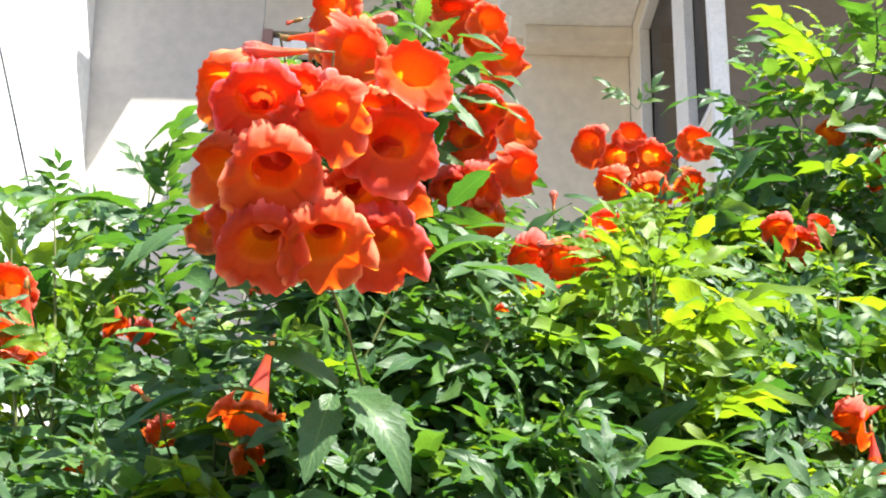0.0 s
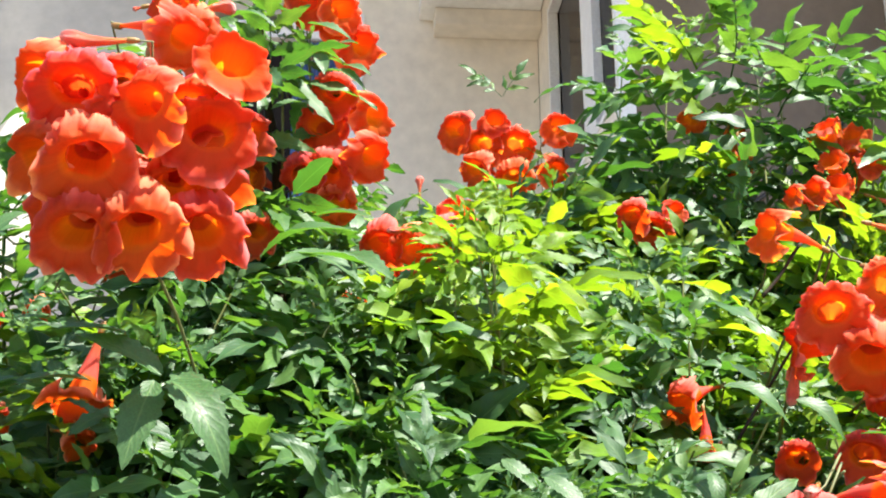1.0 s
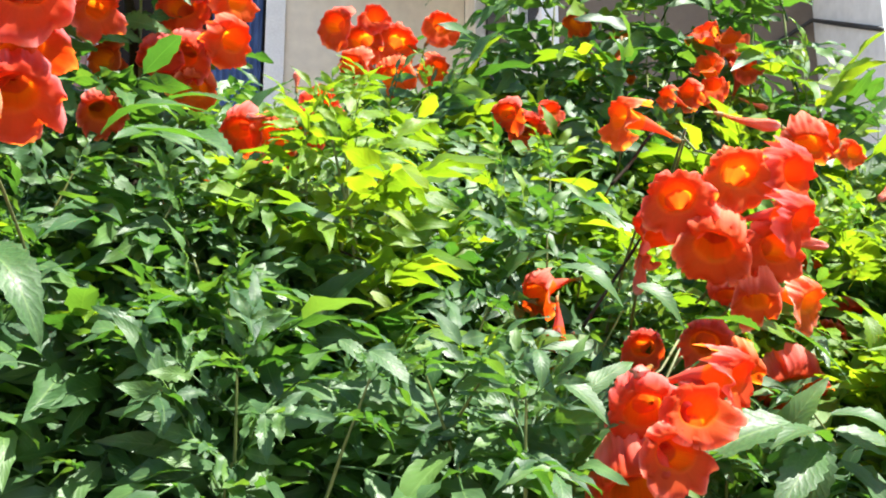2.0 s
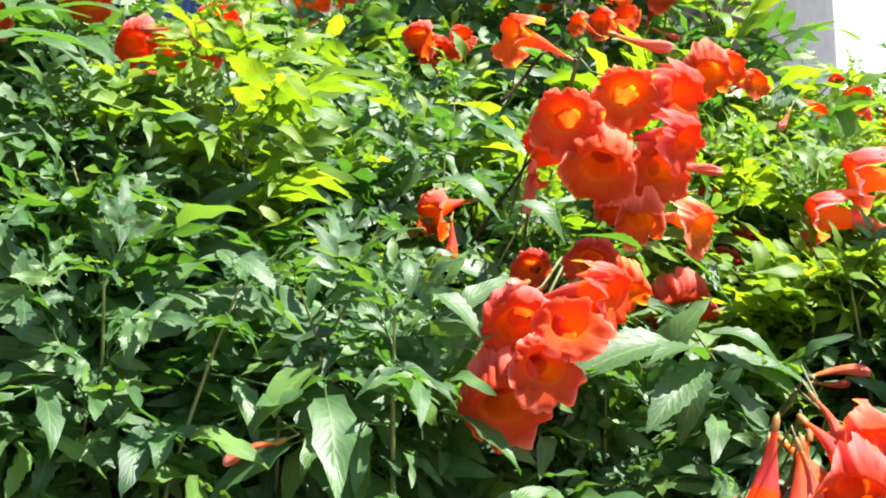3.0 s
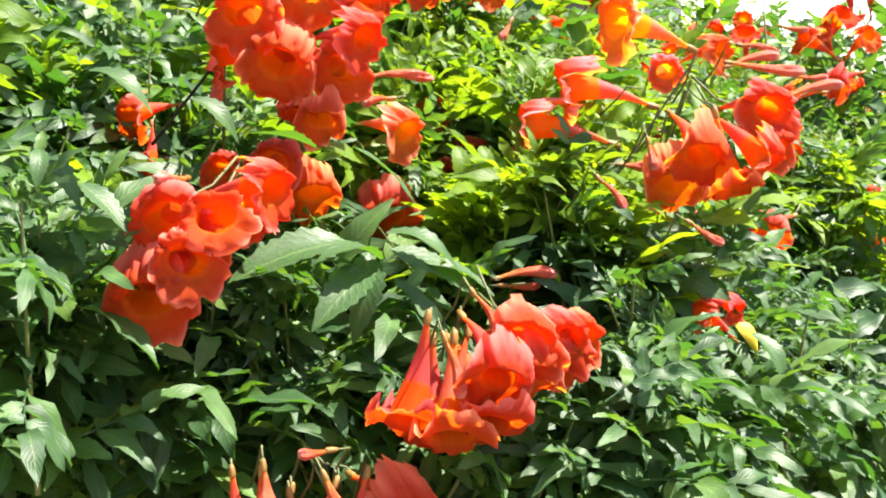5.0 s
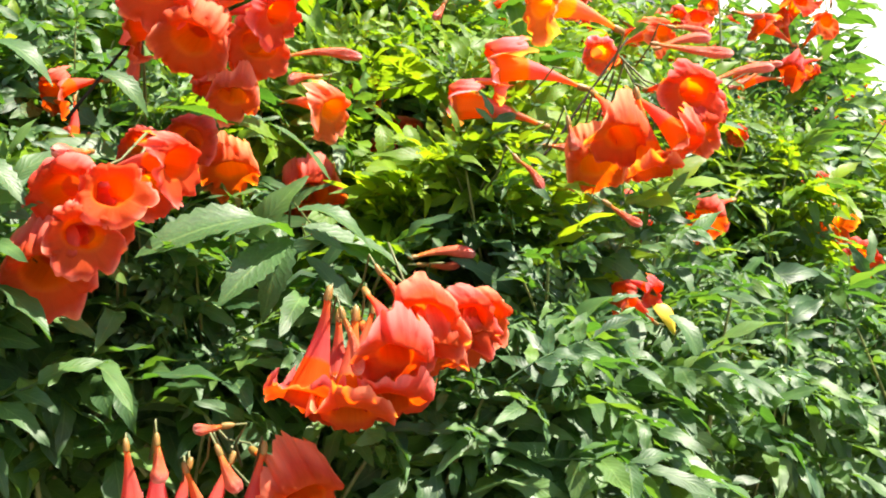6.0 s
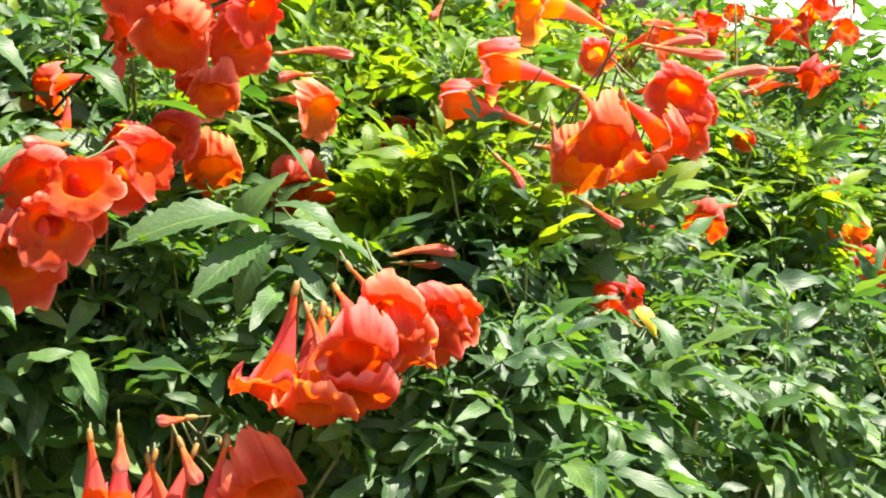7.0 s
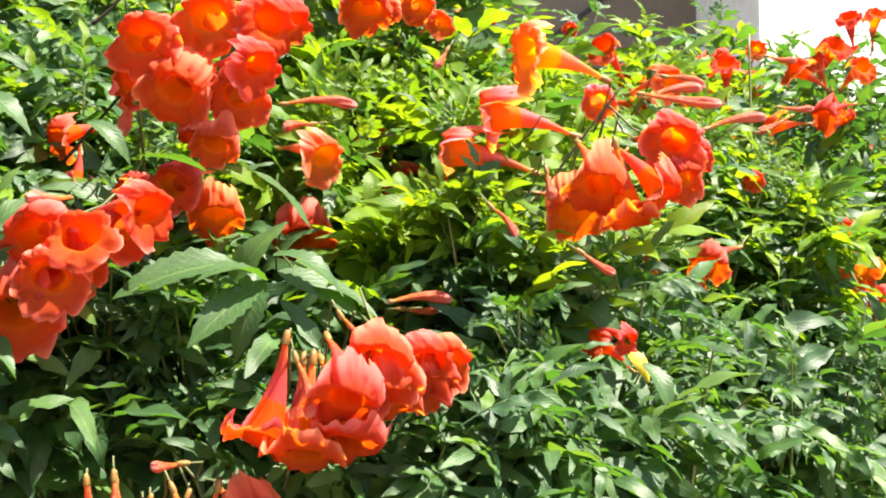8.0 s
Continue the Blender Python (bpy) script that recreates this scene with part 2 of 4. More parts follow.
def house():
    h = new("house")
    h.matrix_basis = Matrix.Translation((1.0, 13.0, 0.0))
    tagged(h, "cream and white plastered house with a brown front wall", "house")
    # recessed back wall round the curtained window
    x0, x1, z0, z1 = -2.20, -0.12, 5.6, 8.75
    block("wall", SHADE_GREY, h, (-9.0, 13.05, 0), (x0, 13.35, 10.4))
    block("wall", PLASTER, h, (x1, 13.05, 0), (2.15, 13.35, 10.4))
    block("wall", PLASTER, h, (x0 + 0.002, 13.053, 0), (x1 - 0.002, 13.347, z0))
    block("wall", SHADE_TAUPE, h, (x0 + 0.002, 13.053, z1), (x1 - 0.002, 13.347, 10.4))
    w = block("window", GLASS, h, (x0 + 0.3, 13.2, z0 + 0.08), (x1 - 0.08, 13.22, z1 - 0.3), "dark glass window with a blue curtain", 0.002)
    block("frame", TIMBER, w, (x0, 13.0, z0), (x0 + 0.12, 13.2, z1), "red-brown painted frame", 0.006)
    block("frame", PAINT, w, (x0 + 0.12, 13.06, z0), (x0 + 0.30, 13.2, z1 - 0.1), "", 0.006)
    block("frame", PAINT, w, (x1 - 0.02, 13.0, z0), (x1 + 0.2, 13.046, z1), "", 0.006)
    block("frame", PAINT, w, (x0 + 0.12, 13.07, z1 - 0.3), (x1 - 0.03, 13.19, z1 - 0.08), "", 0.006)
    block("sill", PAINT, w, (x0 - 0.05, 12.95, z0 - 0.06), (x1 + 0.05, 13.19, z0 + 0.06), "", 0.006)
    s = Sheet()
    n = 36
    rows = [[Vector((x1 - 0.62 + 0.56 * i / n, 13.13 + 0.025 * math.sin(i * 1.3), z)) for i in range(n + 1)] for z in (z0 + 0.1, 7.0, z1 - 0.32)]
    s.grid(rows, [[(i / n, j / 2) for i in range(n + 1)] for j in range(3)])
    part("curtain", s.mesh("curtain", BLUE), w, "blue cloth curtain in folds", Matrix.Identity(4))
    # unseen slabs added to shade the recess: the left one reaches further out
    block("roof_slab", PLASTER, h, (-3.35, 11.885, 10.0), (-2.72, 13.04, 10.25))
    block("roof_slab", PLASTER, h, (-9.0, 12.38, 10.003), (-3.355, 13.042, 10.253))
    block("roof_slab", PLASTER, h, (-2.715, 12.28, 10.003), (2.1, 13.045, 10.253))
    block("roof_slab", PLASTER, h, (-1.6, 10.85, 10.0), (2.1, 12.275, 10.25))
    block("ceiling_slab", WHITE, h, (0.73, 7.0, 8.72), (2.14, 13.04, 8.95))
    block("ceiling_beam", WHITE, h, (0.55, 10.2, 8.36), (1.14, 11.9, 8.715))
    block("ceiling_beam", PLASTER, h, (0.9, 12.7, 8.5), (2.147, 13.04, 8.715))
    # white pillar with a splayed edge and a joint
    prism("pillar", WHITE, h, [(-4.42, 6.33), (-3.84, 6.41), (-4.28, 8.67), (-4.57, 10.2), (-5.62, 9.99)], [(-4.42, 6.33), (-4.08, 6.0), (-4.24, 9.12), (-4.30, 10.2), (-5.62, 9.99)], 12.3, 13.04, "white plastered pillar with a splayed edge")
    prism("pillar", WHITE, h, [(-8.9, 0), (-4.45, 0), (-4.45, 6.33), (-5.65, 9.99), (-8.9, 9.99)], [(-8.9, 0), (-4.45, 0), (-4.45, 6.33), (-5.65, 9.99), (-8.9, 9.99)], 12.31, 13.045)
    prism("pillar", WHITE, h, [(-4.445, 0), (-3.6, 0), (-3.84, 6.405), (-4.42, 6.325)], [(-4.445, 0), (-3.8, 0), (-4.08, 5.99), (-4.42, 6.325)], 12.302, 13.04)
    # side wall of the front block, with a sliding window
    x = 2.15
    block("side_wall", PLASTER, h, (x, 8.57, 0), (x + 0.25, 13.046, 5.9))
    block("side_wall", PLASTER, h, (x, 8.57, 8.45), (x + 0.25, 13.046, 10.4))
    block("side_wall", PLASTER, h, (x + 0.002, 12.22, 5.9), (x + 0.25, 13.045, 8.45))
    sw = block("window", GLASS, h, (x + 0.10, 8.58, 5.97), (x + 0.12, 12.19, 8.4), "tall sliding window with dark glass and white frame", 0.002)
    block("frame", PAINT, sw, (x - 0.02, 12.16, 5.9), (x + 0.09, 12.215, 8.44), "", 0.006)
    block("frame", PAINT, sw, (x + 0.01, 9.98, 5.962), (x + 0.098, 10.5, 8.378), "", 0.006)
    block("frame", PAINT, sw, (x - 0.015, 8.575, 8.38), (x + 0.098, 12.155, 8.44), "", 0.006)
    block("sill", PAINT, sw, (x - 0.01, 8.575, 5.9), (x + 0.098, 12.155, 5.96), "", 0.006)
    block("corner_post", PAINT, h, (x - 0.12, 8.46, 0), (x + 0.012, 8.565, 10.4))
    # brown front wall, the light block beside it, and the slab that shades them
    block("front_wall", BROWN, h, (x + 0.016, 8.5, 0), (4.24, 8.567, 10.4), "brown rendered wall")
    block("wall", WHITE, h, (4.242, 7.45, 0), (9.0, 8.76, 10.4), "white plastered wall")
    # slab above the view, added to keep the sun off the brown wall
    block("roof_slab", PLASTER, h, (x - 0.1, 5.9, 7.75), (4.235, 8.495, 8.0))
    block("roof", PLASTER, h, (2.0, 8.4, 10.42), (9.1, 14.2, 10.6))
    block("roof", PLASTER, h, (-9.1, 12.9, 10.42), (1.995, 14.2, 10.6))
    block("rear_wall", PLASTER, h, (-9.0, 13.9, 0), (9.0, 14.1, 10.4))
    # added near-black sheets: the shade of the rooms is in their colour
    block("room_back", UNLIT, h, (-3.0, 13.42, 4.6), (2.6, 13.45, 10.0))
    block("room_back", UNLIT, h, (x + 0.9, 8.8, 5.0), (x + 0.93, 13.0, 10.0))


def cable():
    s = Sheet()
    pts = [(2.85, 8.47, 4.62), (3.18, 8.47, 4.87), (3.44, 8.47, 5.11), (3.8, 8.46, 5.45), (4.2, 8.44, 5.72), (4.22, 8.0, 5.48), (4.225, 7.44, 5.18)]
    s.tube(pts, [0.018] * len(pts), 6)
    ob = new("cable", s.mesh("cable", CABLE))
    tagged(ob, "black cable slung along the brown house wall", "cable")


ground()
house()
cable()


# ---- shrubs ----
def leaf_mesh(pairs, size, seed, fine):
    """A compound leaf: a stalk along x with toothed leaflets in pairs and one at its tip."""
    rng = random.Random(seed)
    s = Sheet()
    length = size * (0.030 + 0.019 * pairs)
    sag = rng.uniform(0.10, 0.30)
    spine = lambda u: Vector((length * u, 0.004 * math.sin(3 * u + seed), -sag * length * u * u))
    s.tube([spine(i / 4) for i in range(5)], [0.0011, 0.001, 0.0009, 0.0008, 0.0006], 4, cap=False)

    def leaflet(at, angle, long, wide):
        n = 17 if fine else 9
        droop, fold, twist = rng.uniform(0.10, 0.55), rng.uniform(0.08, 0.45), rng.uniform(-0.4, 0.4)
        turn = Matrix.Rotation(angle, 3, "Z") @ Matrix.Rotation(twist, 3, "X") @ Matrix.Rotation(rng.uniform(-0.1, 0.35), 3, "Y")
        wave = rng.uniform(0, 6)
        rows, uvs = [], []
        for i in range(n):
            u = i / (n - 1)
            w = wide * 0.5 * (math.sin(math.pi * u ** 0.80) ** 0.85 if 0 < u < 1 else 0.02)
            if 0 < i < n - 1:
                w *= (1.16 if fine else 1.1) if i % 2 else (0.84 if fine else 0.9)
            mid = Vector((long * u, 0, -droop * long * u * u))
            row = []
            for side in (-1, -0.5, 0, 0.5, 1) if fine else (-1, 0, 1):
                lift = fold * w * abs(side) + 0.0024 * math.sin(10 * u + wave + side) * abs(side)
                back = -0.10 * w * (abs(side) > 0.9) * (1 if i % 2 else -1)
                row.append(at + turn @ (mid + Vector((back, w * side, lift))))
            rows.append(row)
            uvs.append([(u, 0.5 + 0.5 * side) for side in ((-1, -0.5, 0, 0.5, 1) if fine else (-1, 0, 1))])
        s.grid(rows, uvs)

    for k in range(pairs):
        u = 0.32 + 0.60 * k / max(1, pairs - 1 + 0.35)
        full = size * (0.044 + 0.010 * math.sin(math.pi * (k + 0.6) / pairs))
        for side in (-1, 1):
            long = full * rng.uniform(0.85, 1.15)
            leaflet(spine(u + rng.uniform(-0.03, 0.03)), side * rng.uniform(0.75, 1.15), long, long * rng.uniform(0.28, 0.37))
    long = size * rng.uniform(0.050, 0.066)
    leaflet(spine(1.0), rng.uniform(-0.2, 0.2), long, long * rng.uniform(0.28, 0.36))
    return s


LEAF_KINDS = ((2, 0.9, 1), (2, 1.0, 2), (3, 0.85, 3), (3, 0.95, 4), (3, 1.0, 5), (4, 0.85, 6), (4, 0.9, 7), (2, 1.05, 8))
NEAR_LEAVES = [[leaf_mesh(*k, True).mesh("leaf", m) for k in LEAF_KINDS] for m in (LEAF, YOUNG)]
FAR_LEAVES = []
for kind_of_leaf in LEAF_KINDS:
    sheet = leaf_mesh(*kind_of_leaf, False)
    FAR_LEAVES.append((np.array(sheet.co), np.array([f for f in sheet.faces]), np.array(sheet.uv)))


def flower_mesh(seed, petal):
    """A trumpet flower: its mouth at the origin, facing +z, a funnel behind it, two short upper lobes towards +y and three broad lower ones."""
    rng = random.Random(seed)
    s = Sheet()
    n = 96
    bend = rng.uniform(0.010, 0.018)
    reach = [rng.uniform(0.82, 1.16) for i in range(5)]
    curl = [rng.uniform(-0.9, 0.7) for i in range(5)]
    slope = [rng.uniform(0.3, 1.1) * rng.choice((-1, 1)) for i in range(5)]
    hood = rng.uniform(0.013, 0.021)
    drop = rng.uniform(-0.004, 0.005)
    out_seed = seed * 7.3
    tube = ((-0.050, 0.0015), (-0.044, 0.0019), (-0.036, 0.0032), (-0.026, 0.0054), (-0.020, 0.0067), (-0.017, 0.0074), (-0.010, 0.0087), (-0.004, 0.0097), (0.0, 0.0101))
    rows, uvs = [[Vector((0, -bend, -0.0502))] * n], [[(j / n, 0.0) for j in range(n + 1)]]
    for z, r in tube:
        low = -bend * (z / 0.050) ** 2
        # the funnel is creased lengthwise; its throat is golden
        rows.append([Vector((r * 1.06 * math.cos(a), r * (0.84 + 0.05 * math.cos(5 * a + seed)) * math.sin(a) + low, z)) for a in (2 * math.pi * j / n for j in range(n))])
        v = 0.30 * (z + 0.050) / 0.030 if z <= -0.020 else 0.40 + 0.16 * (z + 0.017) / 0.017
        uvs.append([(j / n, v) for j in range(n + 1)])
    steps = 10
    for k in range(1, steps + 1):
        u = k / steps
        row = []
        for j in range(n):
            a = 2 * math.pi * j / n
            lobe = (a - math.pi / 2) / (2 * math.pi / 5)
            i = math.floor(lobe) % 5
            f = lobe - math.floor(lobe)
            c, d = math.cos(a), math.sin(a)
            top, low = max(0.0, d), max(0.0, -d)
            notch = abs(2 * f - 1) ** 5
            far = (0.0108 + 0.0062 * low - 0.0010 * top) * reach[i] * (1 - (0.26 + 0.10 * top) * notch * u ** 1.3)
            crumple = noise.noise((out_seed + 2.6 * c, 2.6 * d, 1.6 * u))
            frill = noise.noise((out_seed + (2.2 + 4.6 * u) * c, (2.2 + 4.6 * u) * d, 4.0))
            fine = noise.noise((out_seed + (3.0 + 8.0 * u) * c, (3.0 + 8.0 * u) * d, 9.0))
            ruffle = noise.noise((out_seed + (5.0 + 13.0 * u) * c, (5.0 + 13.0 * u) * d, 5.0))
            rise = 0.0030 * math.sin(2.2 * u) + (0.0015 + drop) * low * u * u + 0.0042 * top * math.sin(math.pi * u) - 0.0014 * u * u - hood * top ** 0.7 * u ** 3
            rise += curl[i] * 0.0068 * u * u * (1 - notch) + slope[i] * 0.0060 * (f - 0.5) * u
            rise -= 0.0034 * notch * u
            rise += 0.0125 * crumple * u * u + (0.0075 * frill + 0.0028 * fine + 0.0012 * ruffle) * u ** 3 * (0.45 + 0.8 * top)
            roll = max(0.0, u - 0.7) / 0.3
            rise -= 0.0028 * roll * roll * (0.4 + top)
            out = 0.0101 + far * u * (1 - 0.22 * top * u) + 0.0024 * crumple * u + (0.0026 * frill + 0.0010 * fine + 0.0006 * ruffle) * u * u * (0.5 + top) - 0.0012 * roll * roll
            row.append(Vector((out * 1.05 * c, out * (0.86 + 0.14 * u) * d, rise)))
        rows.append(row)
        uvs.append([(j / n, 0.57 + 0.43 * u) for j in range(n + 1)])
    s.grid(rows, uvs, True)
    return s.mesh("flower", petal), Vector((0, -bend, -0.050))


def calyx_mesh():
    s = Sheet()
    prof = ((-0.0065, 0.0008), (-0.0060, 0.0019), (-0.003, 0.0029), (0.0005, 0.0031), (0.002, 0.0027))
    n = 10
    rows = [[Vector((r * math.cos(a), r * math.sin(a), z + (0.0012 if (z > 0.001 and j % 2) else 0))) for j, a in enumerate(2 * math.pi * j / n for j in range(n))] for z, r in prof]
    s.grid(rows, [[(j / n, k / 4) for j in range(n + 1)] for k in range(5)], True)
    return s.mesh("calyx", CALYX)


FLOWERS = [flower_mesh(100 + i, PETAL) for i in range(20)]
PALE_FLOWERS = [flower_mesh(140 + i, PALE_PETAL) for i in range(5)]
CALYX_MESH = calyx_mesh()


def bud_mesh(seed, stout):
    """A closed bud along +z, one unit long, a little bent, fuller near its tip."""
    rng = random.Random(seed)
    s = Sheet()
    bend = rng.uniform(-0.08, 0.12)
    prof = ((0.0, 0.030), (0.15, 0.040), (0.35, 0.060), (0.55, 0.082), (0.70, 0.105), (0.76, 0.118), (0.84, 0.112), (0.91, 0.098), (0.97, 0.07), (1.0, 0.02))
    n = 20
    prof = [(z, r * stout) for z, r in prof]
    rows = [[Vector((r * (1 + (0.24 if z > 0.65 else 0.03) * math.cos(5 * a + seed + 3 * z)) * math.cos(a), r * math.sin(a) + bend * math.sin(math.pi * z), z)) for a in (2 * math.pi * j / n for j in range(n))] for z, r in prof]
    s.grid(rows, [[(j / n, z) for j in range(n + 1)] for z, r in prof], True)
    return s.mesh("bud", BUD)


BUDS = [bud_mesh(i, 1.0) for i in range(4)] + [bud_mesh(i, 1.7) for i in range(4)]


def turned(way, up):
    """A rotation whose z goes along way and whose y leans to up."""
    z = Vector(way).normalized()
    y = Vector(up) - z * Vector(up).dot(z)
    if y.length < 1e-3:
        y = z.orthogonal()
    y.normalize()
    x = y.cross(z)
    return Matrix((x, y, z)).transposed().to_4x4()


def arc(a, b, sag, n=6):
    """Points of a stalk from a to b that bows by sag."""
    a, b, sag = Vector(a), Vector(b), Vector(sag)
    return [a.lerp(b, i / n) + sag * math.sin(math.pi * i / n) for i in range(n + 1)]


def shrub(x, y, label):
    e = new("trumpet_shrub")
    e.matrix_basis = Matrix.Translation((x, y, 0))
    tagged(e, label, "shrub", "flowering shrubs by the house")
    return e


SHRUBS = [
    shrub(-0.30, 1.25, "green shrub with a large cluster of orange-red trumpet flowers"),
    shrub(0.42, 1.35, "dense green shrub with hanging orange-red trumpet flowers"),
    shrub(1.35, 1.75, "leafy green shrub with scattered orange trumpet flowers and buds"),
]
EDGES = (0.16, 0.86)
BLOOMS = []


def owner(x):
    return SHRUBS[0 if x < EDGES[0] else 1 if x < EDGES[1] else 2]


def place_flower(rng, parent, x, y, z, yaw, pitch, scale, free=True, kinds=FLOWERS):
    ya, pa = radians(yaw), radians(pitch)
    way = Vector((math.sin(ya) * math.cos(pa), -math.cos(ya) * math.cos(pa), math.sin(pa)))
    me, tail = kinds[rng.randrange(len(kinds))]
    up = Vector((rng.uniform(-0.4, 0.4), 0.0, 1.0)) if abs(pitch) < 65 else Vector((rng.uniform(-1, 1), 1.0, 0.3))
    m = Matrix.Translation((x, y, z)) @ turned(way, up) @ Matrix.Scale(1.12 * scale, 4)
    f = part("flower", me, parent, "", m)
    c = new("calyx", CALYX_MESH)
    c.parent = f
    c.matrix_basis = Matrix.Translation(tail) @ Matrix.Rotation(-0.35, 4, "X") @ Matrix.Diagonal((0.75, 0.75, 0.9, 1.0))
    if free:
        BLOOMS.append(Vector((x, y, z)))
        BLOOMS.append((m @ (tail * 0.5)) - Vector((0, 0.01, 0)))
    return f, m @ tail, -way


def cluster(node, flowers, buds, kinds=FLOWERS):
    """Flowers and buds on stalks that spring from one node; a branch carries the node."""
    rng = random.Random(int(abs(node[0]) * 1000) + 7)
    parent = owner(node[0])
    node = Vector(node)
    for row in flowers:
        f, end, back = place_flower(rng, parent, *row, kinds=kinds)
        mid = end + back * 0.008
        hub = node + Vector((rng.uniform(-0.008, 0.008), rng.uniform(-0.008, 0.008), rng.uniform(0, 0.02)))
        if (hub - end).length > 0.055:
            hub = end + Vector((0.15 * (hub.x - end.x), 0.045, -0.03))
        pts = [end, mid, mid.lerp(hub, 0.5) + Vector((0, 0, -0.006)), hub]
        s = Sheet()
        s.tube(pts, [0.0008, 0.0008, 0.0009, 0.0010], 5)
        part("stalk", s.mesh("stalk", STALK), f, "", Matrix.Identity(4))
    for bx, by, bz, tx, ty, tz in buds:
        a, b = Vector((bx, by, bz)), Vector((tx, ty, tz))
        size = (b - a).length
        slim = size * min(1.0, 0.040 / size)
        m = Matrix.Translation(a) @ turned(b - a, (0, 0.2, 1)) @ Matrix.Diagonal((slim, slim, size, 1.0))
        bud = part("bud", BUDS[rng.randrange(4) + (4 if size < 0.027 else 0)], parent, "", m)
        c = new("calyx", CALYX_MESH)
        c.parent = bud
        c.matrix_basis = Matrix.Diagonal((0.62 / slim, 0.62 / slim, 0.8 / size, 1.0))
        hub = node if (node - a).length < 0.05 else a - (b - a).normalized() * 0.015 + Vector((0, 0.04, -0.025))
        s = Sheet()
        s.tube([a, a - (b - a).normalized() * 0.012, a.lerp(hub, 0.6) + Vector((0, 0, 0.004)), hub], [0.0007, 0.0007, 0.0008, 0.0009], 5)
        part("stalk", s.mesh("stalk", STALK), bud, "", Matrix.Identity(4))
        BLOOMS.append(a.lerp(b, 0.5))
    root = node + Vector((rng.uniform(-0.05, 0.05), 0.20, -0.16))
    s = Sheet()
    s.tube(arc(node, root, (0, -0.02, 0.03)), [0.0011, 0.0011, 0.0012, 0.0012, 0.0013, 0.0014, 0.0015], 6)
    part("branch", s.mesh("branch", STALK), parent, "", Matrix.Identity(4))


cluster((-0.073, 0.690, 1.730), [
    (-0.125, 0.615, 1.807, -45, -30, 0.95), (-0.099, 0.592, 1.789, 8, -33, 1.05), (-0.078, 0.609, 1.78, 44, -29, 0.8), (-0.120, 0.612, 1.758, -42, -38, 0.95),
    (-0.089, 0.594, 1.748, 8, -44, 1.1), (-0.095, 0.61, 1.714, 1, -43, 1.05), (-0.063, 0.61, 1.715, 8, -45, 1.05), (-0.033, 0.633, 1.723, 17, -41, 1.05),
    (-0.028, 0.612, 1.776, 10, -16, 1.15), (-0.018, 0.61, 1.816, 16, -1, 1.0), (-0.061, 0.591, 1.781, -23, -28, 0.9), (-0.038, 0.665, 1.764, 15, -47, 1.05),
    (-0.075, 0.664, 1.765, 28, -29, 0.8), (-0.112, 0.673, 1.747, -37, -19, 0.6), (-0.112, 0.632, 1.783, -10, -38, 0.95), (-0.075, 0.628, 1.738, 5, -42, 0.95),
    (-0.048, 0.634, 1.750, 12, -40, 0.95), (-0.110, 0.636, 1.734, -8, -45, 0.9), (-0.045, 0.636, 1.800, 8, -25, 0.9), (-0.085, 0.63, 1.812, -5, -28, 0.85), (-0.059, 0.69, 1.872, 62, -38, 0.9),
], [(-0.075, 0.61, 1.827, -0.114, 0.61, 1.828), (-0.064, 0.61, 1.791, -0.064, 0.61, 1.816)])
cluster((-0.013, 1.030, 1.856), [
    (0.021, 0.977, 1.944, -4, -18, 1.0), (0.025, 0.964, 1.894, -16, -40, 1.0), (0.066, 0.98, 1.954, 59, -20, 1.0), (0.065, 0.964, 1.909, 50, -33, 1.0),
    (0.031, 0.981, 2.052, 1, -29, 1.0), (0.054, 0.98, 2.023, 50, -23, 1.0), (0.003, 0.962, 2.056, -27, -30, 1.0), (-0.077, 0.86, 1.965, -12, -38, 0.95),
    (-0.033, 0.88, 1.891, 56, -34, 0.9), (0.035, 0.98, 1.871, 11, -50, 0.9), (-0.041, 0.98, 1.893, -25, -21, 0.8), (-0.025, 0.88, 1.809, 25, -39, 0.8),
], [(0.035, 0.98, 1.967, 0.06, 0.98, 1.962), (-0.122, 0.88, 1.999, -0.131, 0.88, 1.996), (-0.097, 0.78, 1.908, -0.096, 0.78, 1.929)])
cluster((0.226, 1.310, 1.972), [
    (0.163, 1.28, 2.078, -35, -24, 1.0), (0.194, 1.278, 2.06, -18, -23, 1.05), (0.235, 1.28, 2.061, 2, -23, 1.05), (0.229, 1.28, 2.019, -3, -42, 1.05),
    (0.184, 1.265, 2.023, -41, -27, 0.9), (0.285, 1.28, 2.084, 10, -14, 0.95), (0.279, 1.28, 2.031, 35, -32, 0.8), (0.207, 1.262, 2.082, -7, 6, 0.8),
], [(0.122, 1.28, 1.996, 0.122, 1.28, 2.018)])
cluster((0.111, 1.060, 1.840), [
    (0.073, 0.990, 1.840, -18, -40, 0.85), (0.103, 0.980, 1.833, -7, -44, 0.9), (0.129, 0.990, 1.846, 5, -45, 0.9), (0.142, 1.000, 1.873, 14, -5, 0.8),
    (0.050, 0.970, 1.781, -32, -26, 0.55), (0.102, 1.030, 1.812, -17, -41, 0.7), (0.119, 1.040, 1.844, -7, -37, 0.8), (0.083, 1.030, 1.820, -15, -41, 0.6),
], [(0.106, 0.97, 1.848, 0.078, 0.97, 1.844)])
